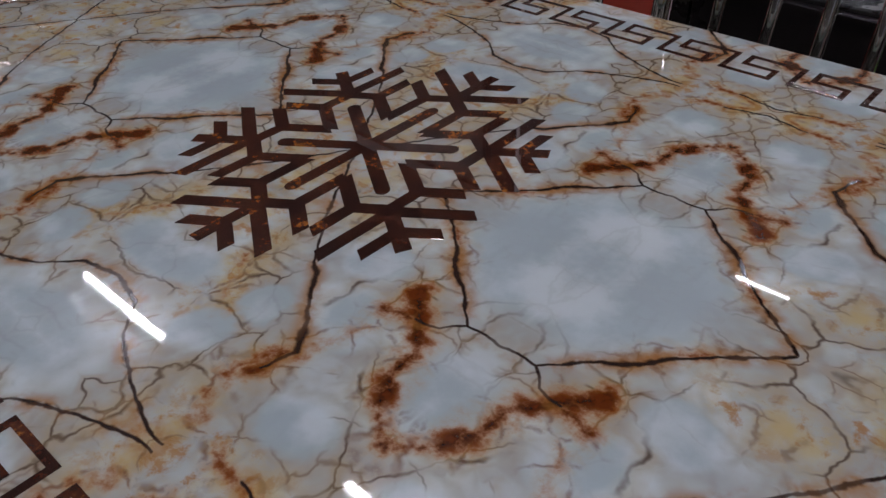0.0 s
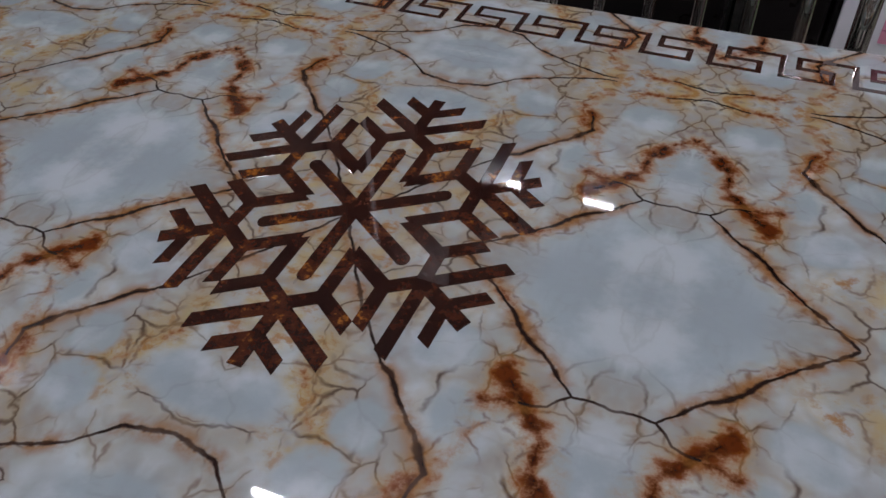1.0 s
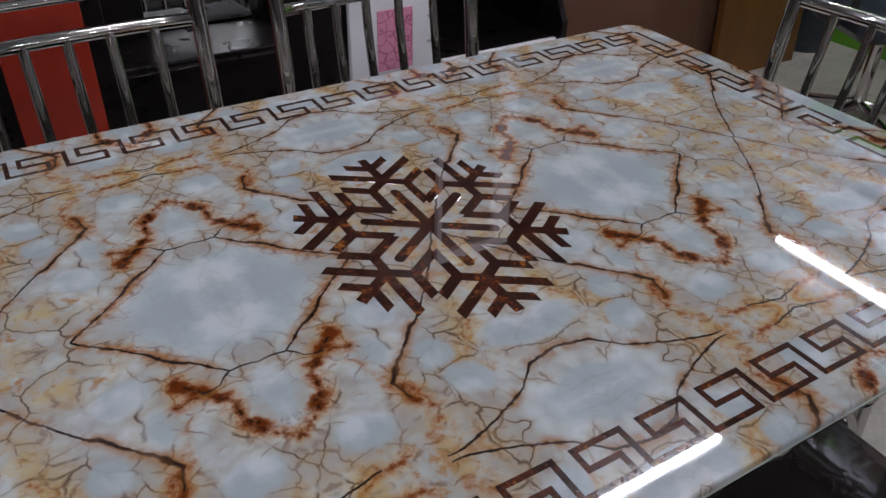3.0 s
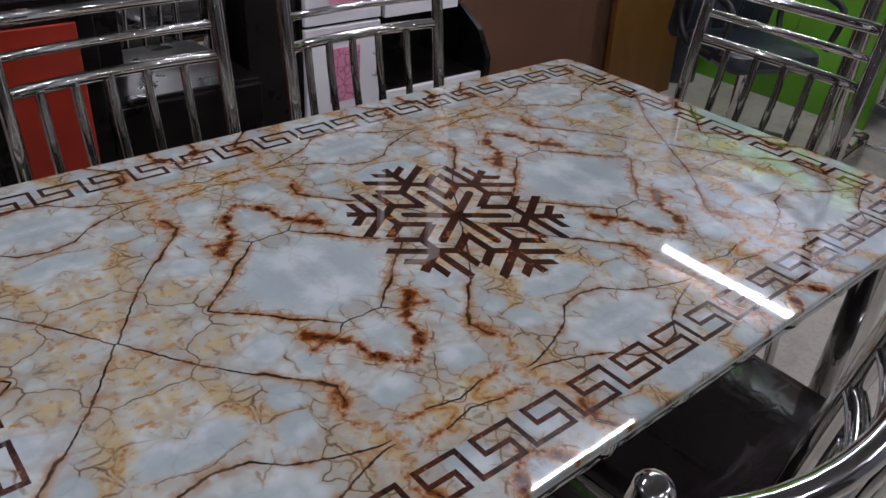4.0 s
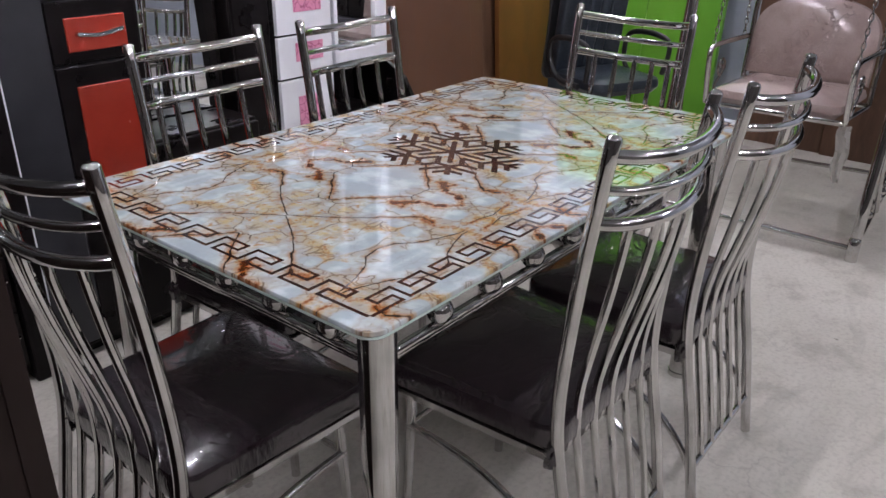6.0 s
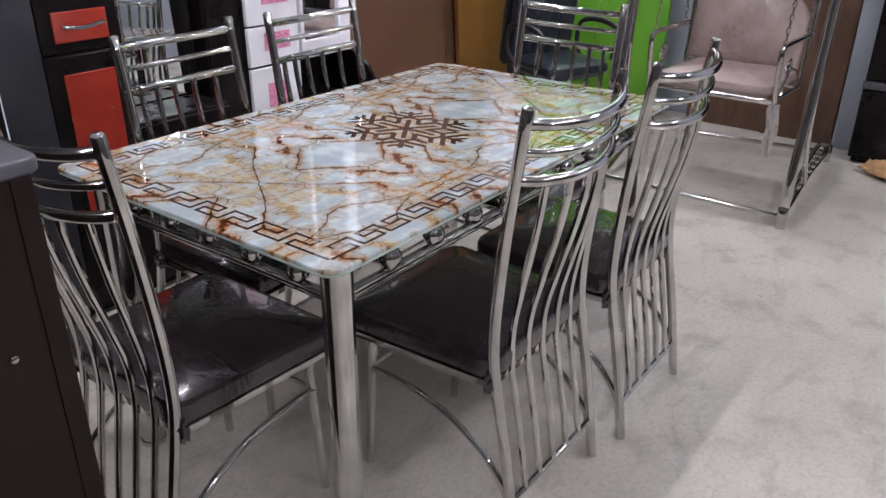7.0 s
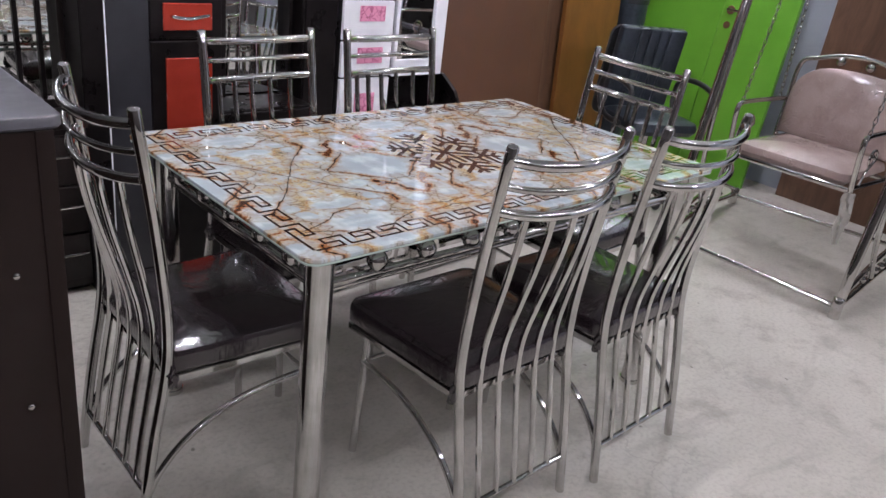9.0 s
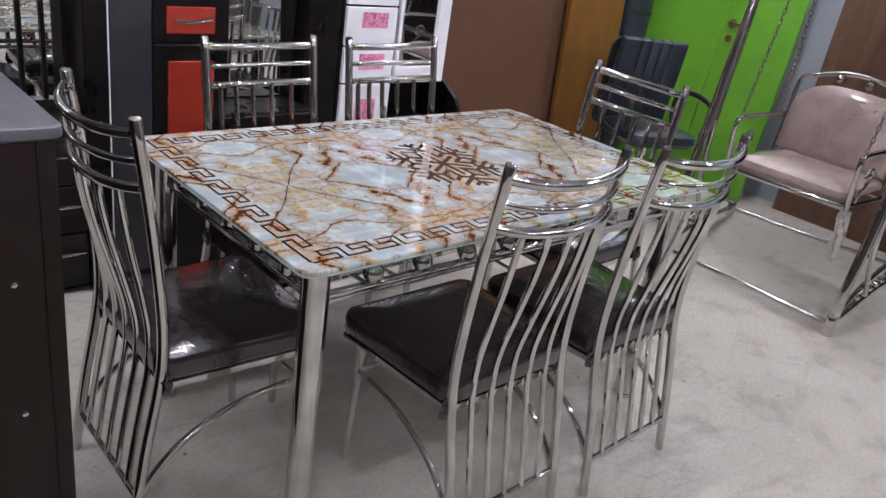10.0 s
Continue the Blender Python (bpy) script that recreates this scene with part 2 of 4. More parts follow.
    # rust: a ragged band beside the large cell, others at the crack and the seam
    rust = nearest(line(q, (0.186, 0.106), (0.200, 0.132), (0.218, 0.150), (0.226, 0.178), (0.236, 0.200), (0.256, 0.222)), m.math("ADD", line(q, (0.200, 0.130), (0.176, 0.136)), 0.002), m.math("ADD", line(q, (0.184, 0.155), (0.155, 0.205), (0.140, 0.246), (0.160, 0.284)), 0.006),
                   m.math("ADD", line(q, (0.160, 0.205), (0.154, 0.232)), 0.002), m.math("ADD", line(q, (0.150, 0.032), (0.186, 0.072)), 0.006), m.math("ADD", line(q, (0.046, 0.150), (0.076, 0.200), (0.096, 0.212)), 0.009), m.math("ADD", line(q, (0.185, 0.290), (0.235, 0.300)), 0.006))
    ragged = m.math("ADD", rust, m.math("MULTIPLY", m.math("SUBTRACT", torn, 0.47), 0.055))
    col = m.mix(m.ramp(ragged, 0.004, 0.024, 0.50, 0.0), col, (0.58, 0.36, 0.12))
    col = m.mix(m.ramp(ragged, 0.001, 0.015, 0.96, 0.0), col, (0.42, 0.105, 0.007))
    col = m.mix(m.ramp(ragged, -0.002, 0.0105, 0.95, 0.0), col, (0.135, 0.024, 0.004))
    col = m.mix(m.math("MULTIPLY", m.ramp(ragged, -0.002, 0.0085, 0.96, 0.0), m.ramp(torn, 0.40, 0.49)), col, (0.030, 0.008, 0.005))
    # a few short threads that run out from the rust
    near = m.math("MULTIPLY", m.ramp(rust, 0.008, 0.030, 0.7, 0.0), m.ramp(torn, 0.46, 0.56))
    col = m.mix(m.math("MULTIPLY", m.ramp(m.cells(drift, 30.0), 0.0, 0.08, 0.9, 0.0), near), col, (0.16, 0.035, 0.006))
    # thin dark cracks, swelling and fading
    thread = m.vec("MULTIPLY", m.vec("ADD", m.vec("ADD", p, m.vec("SCALE", wide, scale=0.45)), m.vec("SCALE", fine, scale=0.75)), (1, 1, 0))
    crack = nearest(line(thread, (0.112, 0.0), (0.146, 0.032), (0.184, 0.071), (0.206, 0.088), (0.228, 0.112), (0.258, 0.112)),
                    line(thread, (0.0, 0.0), (0.050, 0.075), (0.096, 0.133), (0.113, 0.145), (0.139, 0.176), (0.162, 0.204), (0.155, 0.226)),
                    line(thread, (0.228, 0.112), (0.216, 0.126), (0.198, 0.130)),
                    line(thread, (0.0, 0.238), (0.035, 0.244), (0.062, 0.268), (0.105, 0.290), (0.160, 0.303)),
                    line(thread, (0.215, 0.290), (0.258, 0.294)))
    swell = m.noise(p, 30, 4, 0.6)
    thin = m.math("ADD", 0.0011, m.math("MULTIPLY", m.ramp(swell, 0.46, 0.72), 0.0020))
    col = m.mix(m.math("MULTIPLY", m.ramp(crack, 0.0, 0.013, 0.85, 0.0), m.ramp(swell, 0.40, 0.58)), col, (0.43, 0.18, 0.035))
    fade = m.ramp(m.noise(p, 18, 2), 0.36, 0.50, 0.78, 1.0)
    col = m.mix(m.math("MULTIPLY", m.ramp(m.math("DIVIDE", crack, thin), 0.5, 1.7, 1.0, 0.0), fade), col, (0.045, 0.020, 0.014))
    # the print lies under slightly green glass
    return m.vec("MULTIPLY", col, (0.765, 0.775, 0.785))


def glass_print_material(name, printed=False):
    m = Nodes(name)
    at = m.coords()
    if printed:
        n = m.noise(at, 34, 6, 0.75)
        col = m.mix(m.ramp(n, 0.40, 0.62), (0.026, 0.010, 0.008), (0.085, 0.026, 0.014))
        col = m.mix(m.ramp(m.math("ADD", n, m.math("MULTIPLY", m.noise(at, 170, 3), 0.25)), 0.71, 0.82), col, (0.36, 0.13, 0.022))
    else:
        col = marble_colour(m, at)
    return m.set(colour=col, rough=0.03, spec=0.5, ior=1.5, coat=0.55, coat_rough=0.01)


def emitter(name, colour, strength):
    m = Nodes(name)
    m.put(m.bsdf.inputs["Emission Color"], colour)
    m.bsdf.inputs["Emission Strength"].default_value = strength
    return m.set(colour=(0.8, 0.8, 0.8))


CHROME, MIRROR, FLOOR = chrome_material(), mirror_material(), concrete_material()
VINYL = vinyl_material()
MARBLE, PRINT = glass_print_material("onyx_print_glass"), glass_print_material("dark_print", True)
GLASS_EDGE = plain("green_glass_edge", (0.38, 0.47, 0.42), (0.50, 0.56, 0.50), 0.08, 0, 30, coat=0.5)
WENGE = wood_material("dark_wenge", (0.006, 0.004, 0.004), (0.014, 0.009, 0.008), 5.0, 0.38, 2, 0.3)
WENGE_SIDE = wood_material("brown_wenge_laminate", (0.0085, 0.0045, 0.0037), (0.0135, 0.0075, 0.0062), 4.0, 0.45, 2, 0.18)
BLACK = plain("black_gloss", (0.0045, 0.0035, 0.0037), (0.009, 0.007, 0.0072), 0.30, 0, 12, 0.0, 0.0, 0.12, 0.16)
SLATE = plain("dark_slate_laminate", (0.018, 0.018, 0.022), (0.027, 0.027, 0.033), 0.36, 0, 10, 0.02)
GREYTOP = plain("grey_laminate_top", (0.060, 0.058, 0.070), (0.080, 0.078, 0.092), 0.45, 0, 30, 0.05)
RED = plain("red_gloss_panel", (0.25, 0.023, 0.013), (0.31, 0.029, 0.016), 0.25, 0, 8, 0.0, 0.4)
WHITE = plain("white_laminate", (0.74, 0.74, 0.78), (0.80, 0.80, 0.83), 0.35, 0, 10, 0.02)
PINK = pink_material()
BROWN_BOARD = plain("brown_hardboard", (0.078, 0.030, 0.015), (0.105, 0.043, 0.021), 0.6, 0, 9, 0.05)
ORANGE_BOARD = wood_material("orange_veneer", (0.135, 0.050, 0.011), (0.20, 0.080, 0.019), 3.0, 0.42)
GREEN = plain("lime_green_paint", (0.105, 0.315, 0.024), (0.135, 0.365, 0.032), 0.4, 0, 5, 0.03)
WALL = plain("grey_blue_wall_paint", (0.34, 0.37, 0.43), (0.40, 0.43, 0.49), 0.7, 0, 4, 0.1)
DARK_SURROUND = plain("dark_surround", (0.055, 0.050, 0.048), (0.085, 0.078, 0.075), 0.75, 0, 3, 0.1)
CEILING = plain("ceiling_paint", (0.19, 0.195, 0.205), (0.23, 0.235, 0.245), 0.8, 0, 2, 0.1)
DOOR_BROWN = wood_material("walnut_door", (0.062, 0.030, 0.018), (0.130, 0.068, 0.040), 5.0, 0.4)
LEATHER = plain("black_leather", (0.016, 0.022, 0.030), (0.032, 0.041, 0.054), 0.32, 0, 60, 0.15)
BLACK_PLASTIC = plain("black_plastic", (0.012, 0.012, 0.013), (0.022, 0.022, 0.024), 0.4, 0, 50, 0.1)
MAUVE = film_material("mauve_fabric_under_film", (0.27, 0.195, 0.18), (0.36, 0.27, 0.25))
KRAFT = plain("kraft_paper", (0.34, 0.20, 0.085), (0.44, 0.27, 0.13), 0.7, 0, 14, 0.3)
RUBBER = plain("grey_rubber", (0.10, 0.10, 0.10), (0.16, 0.16, 0.155), 0.6, 0, 40, 0.1)
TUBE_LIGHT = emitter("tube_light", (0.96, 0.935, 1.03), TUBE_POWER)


# ---- mesh helpers ----
def mesh(name, bm, material, smooth=None, angle=40):
    data = bpy.data.meshes.new(name)
    bm.normal_update()
    if smooth is not None:
        for f in bm.faces:
            f.smooth = smooth
    for e in bm.edges:
        if len(e.link_faces) == 2 and e.calc_face_angle(0) > radians(angle):
            e.smooth = False
    bm.to_mesh(data)
    bm.free()
    data.materials.append(material)
    return data


def thing(name, label, category, group="", at=None):
    ob = tagged(new(name), label, category, group)
    ob.empty_display_size = 0.1
    if at is not None:
        ob.matrix_world = at
    return ob


def part(name, bm, material, parent, label="", smooth=None):
    ob = new(name, mesh(name, bm, material, smooth))
    ob.parent = parent
    return tagged(ob, label)


def single(name, bm, material, label, category, group="", kind="", at=None):
    ob = tagged(new(name, mesh(name, bm, material)), label, category, group, kind)
    if at is not None:
        ob.matrix_world = at
    return ob


def box(x0, y0, z0, x1, y1, z1, bevel=0.003, segments=2, bm=None):
    """A box with softened edges."""
    own = bmesh.new()
    bmesh.ops.create_cube(own, size=1)
    for v in own.verts:
        v.co = Vector(((x0 + x1) / 2 + v.co.x * (x1 - x0), (y0 + y1) / 2 + v.co.y * (y1 - y0), (z0 + z1) / 2 + v.co.z * (z1 - z0)))
    if bevel:
        bmesh.ops.bevel(own, geom=own.edges[:], offset=bevel, segments=segments, profile=0.5, affect="EDGES")
    if bm is None:
        return own
    data = bpy.data.meshes.new("join")
    own.to_mesh(data)
    own.free()
    bm.from_mesh(data)
    bpy.data.meshes.remove(data)
    return bm


def smooth_line(points, steps=6):
    """A soft curve through the points (Catmull-Rom)."""
    ps = [Vector(p) for p in points]
    ps = [2 * ps[0] - ps[1], *ps, 2 * ps[-1] - ps[-2]]
    out = []
    for a, b, c, d in zip(ps, ps[1:], ps[2:], ps[3:]):
        for i in range(steps):
            t = i / steps
            out.append(0.5 * (2 * b + (c - a) * t + (2 * a - 5 * b + 4 * c - d) * t * t + (3 * b - a - 3 * c + d) * t ** 3))
    return [*out, ps[-2]]


def tube(points, radius, sides=12, bm=None, closed=False, dome=False):
    """A round tube along a line, with flat or domed ends."""
    bm = bm or bmesh.new()
    ps = [Vector(p) for p in points]
    count = len(ps)
    rings, side = [], None
    for i, p in enumerate(ps):
        ahead = (ps[(i + 1) % count] - ps[i - 1]) if closed else (ps[min(i + 1, count - 1)] - ps[max(i - 1, 0)])
        ahead.normalize()
        side = ahead.orthogonal() if side is None else side - ahead * side.dot(ahead)
        side.normalize()
        up = ahead.cross(side)
        rings.append([bm.verts.new(p + radius * (math.cos(a) * side + math.sin(a) * up)) for a in (2 * math.pi * k / sides for k in range(sides))])
    for r, s in zip(rings, rings[1:] + rings[:1] if closed else rings[1:]):
        for k in range(sides):
            bm.faces.new((r[k], r[(k + 1) % sides], s[(k + 1) % sides], s[k])).smooth = True
    if not closed:
        for ring, end, out in ((rings[0], ps[0], ps[0] - ps[1]), (rings[-1], ps[-1], ps[-1] - ps[-2])):
            out.normalize()
            last = ring
            if dome:
                for a in (35, 65):
                    nxt = [bm.verts.new(end + (v.co - end) * math.cos(radians(a)) + out * radius * 0.55 * math.sin(radians(a))) for v in ring]
                    for k in range(sides):
                        bm.faces.new((last[k], last[(k + 1) % sides], nxt[(k + 1) % sides], nxt[k])).smooth = True
                    last = nxt
            bm.faces.new(last).smooth = dome
    bmesh.ops.recalc_face_normals(bm, faces=bm.faces[:])
    return bm


def ball(centre, radius, sides=16, squash=1.0):
    bm = bmesh.new()
    bmesh.ops.create_uvsphere(bm, u_segments=sides, v_segments=sides * 3 // 4, radius=radius, matrix=Matrix.Translation(centre) @ Matrix.Diagonal((1, 1, squash, 1)))
    for f in bm.faces:
        f.smooth = True
    return bm


def rounded_slab(hx, hy, z0, z1, corner, bevel=0.003, steps=8, crown=0.0):
    """A flat slab with round corners in plan and eased edges."""
    bm = bmesh.new()
    plan = []
    for sx, sy, start in ((1, 1, 0), (-1, 1, 90), (-1, -1, 180), (1, -1, 270)):
        for i in range(steps + 1):
            a = radians(start + 90 * i / steps)
            plan.append((sx * (hx - corner), sy * (hy - corner), math.cos(a), math.sin(a)))
    rings = []
    for z, r in ((z0, corner - bevel), (z0 + bevel, corner), (z1 - bevel, corner), (z1 - bevel * 0.3, corner - bevel * 0.3), (z1, corner - bevel)):
        rings.append([bm.verts.new((cx + r * c, cy + r * s, z)) for cx, cy, c, s in plan])
    n = len(plan)
    for r, s in zip(rings, rings[1:]):
        for k in range(n):
            bm.faces.new((r[k], r[(k + 1) % n], s[(k + 1) % n], s[k])).smooth = True
    bm.faces.new(rings[0][::-1])
    if crown:
        last = rings[-1]
        for f, lift in ((0.85, 0.45), (0.6, 0.8), (0.3, 0.97)):
            nxt = [bm.verts.new((v.co.x * f, v.co.y * f, z1 + crown * lift)) for v in rings[-1]]
            for k in range(n):
                bm.faces.new((last[k], last[(k + 1) % n], nxt[(k + 1) % n], nxt[k])).smooth = True
            last = nxt
        bm.faces.new(last).smooth = True
    else:
        bm.faces.new(rings[-1])
    return bm


def prism(outline, z0, z1, bm=None):
    """A straight prism over a flat outline."""
    bm = bm or bmesh.new()
    low, high = [bm.verts.new((x, y, z0)) for x, y in outline], [bm.verts.new((x, y, z1)) for x, y in outline]
    n = len(outline)
    for k in range(n):
        bm.faces.new((low[k], low[(k + 1) % n], high[(k + 1) % n], high[k]))
    bm.faces.new(high)
    bm.faces.new(low[::-1])
    return bm


def stroke(bm, x0, y0, x1, y1, width, z0, z1, round_end=False, skew0=0.0, skew1=0.0):
    """One straight printed bar; the ends may be cut at a slant or rounded."""
    a, b = Vector((x0, y0)), Vector((x1, y1))
    d = (b - a).normalized()
    s = Vector((-d.y, d.x)) * width / 2
    pts = [a - s - d * skew0, b - s - d * skew1]
    if round_end:
        c = math.atan2(-s.y, -s.x)
        pts += [b + Vector((math.cos(c + radians(k)), math.sin(c + radians(k)))) * width / 2 for k in range(30, 180, 30)]
    pts += [b + s + d * skew1, a + s + d * skew0]
    return prism([tuple(p) for p in pts], z0, z1, bm)


# ---- the room ----
X0, X1, Y0, Y1, TOP = -4.2, 3.34, -4.6, 6.0, 2.50
single("floor", box(X0, Y0, -0.1, X1, Y1, 0.0, 0), FLOOR, "pale grey polished concrete floor with dark stains", "floor", kind="structure")
single("ceiling", box(X0, Y0, TOP, X1, Y1, TOP + 0.1, 0), CEILING, "plain painted showroom ceiling", "ceiling", kind="structure")
single("wall_east", box(X1, Y0, 0, X1 + 0.15, Y1, TOP, 0), WALL, "grey-blue painted showroom wall", "wall", kind="structure")
# Unseen closing walls, kept dark to stand in for surrounding furniture in reflections.
single("wall_west", box(X0 - 0.15, Y0, 0, X0, Y1, TOP, 0), DARK_SURROUND, "unseen dark brown-grey wall closing the showroom", "wall", kind="structure")
single("wall_north", box(X0, Y1, 0, X1, Y1 + 0.15, TOP, 0), DARK_SURROUND, "unseen dark brown-grey wall closing the showroom", "wall", kind="structure")
single("wall_south", box(X0, Y0 - 0.15, 0, X1, Y0, TOP, 0), DARK_SURROUND, "unseen dark brown-grey wall closing the showroom", "wall", kind="structure")
single("trim", box(3.16, -0.60, 0, 3.336, -0.49, TOP, 0.006), WALL, "grey-blue pilaster on the wall", "pilaster", kind="structure")
single("trim", box(3.27, 1.67, 0, 3.336, 1.96, TOP, 0.006), WHITE, "white painted pilaster beside the green door", "pilaster", kind="structure")


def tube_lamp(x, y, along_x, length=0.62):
    lamp = thing("tube_light", "short white ceiling tube light, half of the set added as fill", "tube light", "ceiling tube lights", pose(x, y, 0, 0, 0, 0 if along_x else 90))
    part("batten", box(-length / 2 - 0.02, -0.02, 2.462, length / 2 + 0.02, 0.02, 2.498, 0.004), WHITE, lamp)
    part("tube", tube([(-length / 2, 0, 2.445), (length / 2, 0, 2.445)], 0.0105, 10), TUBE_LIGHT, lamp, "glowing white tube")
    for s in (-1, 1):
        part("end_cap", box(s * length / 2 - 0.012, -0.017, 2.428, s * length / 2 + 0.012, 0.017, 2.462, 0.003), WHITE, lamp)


# The last five are unseen, added as fill to brighten the near side.
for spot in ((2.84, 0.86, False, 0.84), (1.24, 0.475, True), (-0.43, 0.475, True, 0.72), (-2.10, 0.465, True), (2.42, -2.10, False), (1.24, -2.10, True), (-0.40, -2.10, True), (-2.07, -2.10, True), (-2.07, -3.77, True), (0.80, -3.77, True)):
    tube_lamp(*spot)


# ---- the dining table ----
HX, HY, TABLE_Z = 0.738, 0.447, 0.75
LEG_X, LEG_Y = (-0.688, 0.60), (-0.408, 0.312)


def table_top(table):
    top = part("tabletop", rounded_slab(HX, HY, TABLE_Z - 0.010, TABLE_Z, 0.035, 0.0025), MARBLE, table, "glossy glass top printed as blue-white and rust onyx")
    part("glass_edge", rounded_slab(HX - 0.001, HY - 0.001, TABLE_Z - 0.0155, TABLE_Z - 0.0103, 0.034, 0.002), GLASS_EDGE, top, "green-tinted glass edge")
    z0, z1 = TABLE_Z - 0.001, TABLE_Z + 0.0004
    # running key border
    pitch, deep, line = 0.0737, 0.050, 0.0063

    def motif():
        bm = bmesh.new()
        hi, mid, lo = deep - line / 2, deep / 2, line / 2
        h = line / 2
        for x0, y0, x1, y1 in ((-h, hi, 0.77 * pitch + h, hi), (0.77 * pitch, hi - h, 0.77 * pitch, lo + h), (0.77 * pitch - h, lo, 1.46 * pitch + h, lo), (1.46 * pitch, lo + h, 1.46 * pitch, mid - h), (pitch - h, mid, 1.46 * pitch + h, mid), (pitch, mid + h, pitch, hi - h)):
            stroke(bm, x0, y0, x1, y1, line, z0, z1)
        return mesh("key_motif", bm, PRINT, False)

    data = motif()
    outer_x, outer_y = 0.702, 0.409
    for half, turn, shift, way, count, own in ((outer_x, 0, outer_y, 1, 18, 0.0737), (outer_x, 180, outer_y, 1, 18, 0.0737), (outer_y, 90, outer_x, -1, 8, 0.0875), (outer_y, 270, outer_x, -1, 8, 0.0875)):
        side = pose(0, 0, 0, 0, 0, turn) @ Matrix.Diagonal((way, 1, 1, 1)) @ pose(-half + line / 2, shift - deep, 0)
        for k in range(count):
            ob = new("key_motif", data)
            ob.parent = top
            ob.matrix_basis = side @ pose(k * own, 0, 0) @ Matrix.Diagonal((own / pitch, 1, 1, 1))
        ends = part("key_line", stroke(bmesh.new(), count * own - line / 2, deep - line / 2, 2 * half - 1.5 * line, deep - line / 2, line, z0, z1 + 0.0001), PRINT, top, smooth=False)
        ends.matrix_basis = side
    # snowflake: six arms, each mirrored about its own axis
    bm = bmesh.new()
    wide = 0.0135
    c30, s30 = math.cos(radians(30)), math.sin(radians(30))
    for arm in range(6):
        own = bmesh.new()
        stroke(own, 0, 0, 0, 0.083, wide, z0, z1 + 0.00012, True)
        stroke(own, 0, 0.113, 0, 0.176, wide, z0, z1 + 0.00010)
        for s in (-1, 1):
            own_part = bmesh.new()
            step = 0.000008 if s > 0 else 0.000017
            # the sheath round the inner bar, and the barbs of the tip
            stroke(own_part, 0.0, 0.115, 0.0275, 0.099, wide, z0, z1 + step * 1, skew0=0.003)
            stroke(own_part, 0.0275, 0.103, 0.0275, 0.048, wide, z0, z1 + step * 2, skew1=-0.0039)
            stroke(own_part, 0.0275, 0.098, 0.064, 0.1195, wide, z0, z1 + step * 3, skew1=0.003)
            stroke(own_part, 0.0, 0.118, 0.064, 0.154, wide, z0, z1 + step * 4, skew1=0.003)
            stroke(own_part, 0.0, 0.149, 0.033, 0.167, wide * 0.95, z0, z1 + step * 5, skew1=0.003)
            if s < 0:
                bmesh.ops.scale(own_part, vec=(-1, 1, 1), verts=own_part.verts[:])
                bmesh.ops.reverse_faces(own_part, faces=own_part.faces[:])
            tmp = bpy.data.meshes.new("join")
            own_part.to_mesh(tmp)
            own_part.free()
            own.from_mesh(tmp)
            bpy.data.meshes.remove(tmp)
        bmesh.ops.rotate(own, cent=(0, 0, 0), matrix=Matrix.Rotation(radians(60 * arm), 3, "Z"), verts=own.verts[:])
        for v in own.verts:
            v.co.z += arm * 0.000021
        tmp = bpy.data.meshes.new("join")
        own.to_mesh(tmp)
        own.free()
        bm.from_mesh(tmp)
        bpy.data.meshes.remove(tmp)
    bmesh.ops.scale(bm, vec=(0.90, 1.06, 1), verts=bm.verts[:])
    part("snowflake_print", bm, PRINT, top, "dark brown printed snowflake", smooth=False)


def dining_table():
    table = thing("dining_table", "chrome dining table with onyx-printed glass top and snowflake", "dining table")
    table_top(table)
    for x in LEG_X:
        for y in LEG_Y:
            leg = part("leg", tube([(x, y, 0.012), (x, y, 0.730)], 0.030, 28), CHROME, table, "thick round chrome leg")
            part("foot", tube([(x, y, 0.0), (x, y, 0.014)], 0.0325, 24), CHROME, leg)
    xa, xb, ya, yb = LEG_X[0], LEG_X[1], LEG_Y[0], LEG_Y[1]
    for y in LEG_Y:
        for z, r, dy in ((0.724, 0.006, 0), (0.671, 0.0095, 0), (0.650, 0.0075, 0.014)):
            part("rail", tube([(xa + 0.025, y + dy, z), (xb - 0.025, y + dy, z)], r, 12), CHROME, table)
        for k in range(9):
            part("chrome_ball", ball((xa + 0.145 + k * 0.136, y, 0.6975), 0.0235, 18), CHROME, table)
    for x in LEG_X:
        for z, r, dx in ((0.724, 0.006, 0), (0.671, 0.0095, 0), (0.650, 0.0075, 0.014)):
            part("rail", tube([(x + dx, ya + 0.025, z), (x + dx, yb - 0.025, z)], r, 12), CHROME, table)
        for k in range(5):
            part("chrome_ball", ball((x, ya + 0.10 + k * 0.13, 0.6975), 0.0235, 18), CHROME, table)
    for x in (-0.38, 0.27):
        part("cross_bar", tube([(x, ya, 0.706), (x, yb, 0.706)], 0.009, 10), CHROME, table)
    for x in LEG_X:
        for y in LEG_Y:
            part("glass_pad", tube([(x, y, 0.729), (x, y, 0.7335)], 0.02, 14), RUBBER, table)
    return table


dining_table()


# ---- the dining chairs ----
def back_profile(z):
    """How far behind the seat's middle the rear posts stand at a height."""
    for (z0, y0), (z1, y1) in zip(PROFILE, PROFILE[1:]):
        if z <= z1:
            return y0 + (y1 - y0) * (z - z0) / (z1 - z0)
    return PROFILE[-1][1]


PROFILE = ((0.0, -0.245), (0.22, -0.212), (0.40, -0.178), (0.50, -0.170), (0.62, -0.176), (0.80, -0.195), (1.0, -0.222))
BOW = 0.058


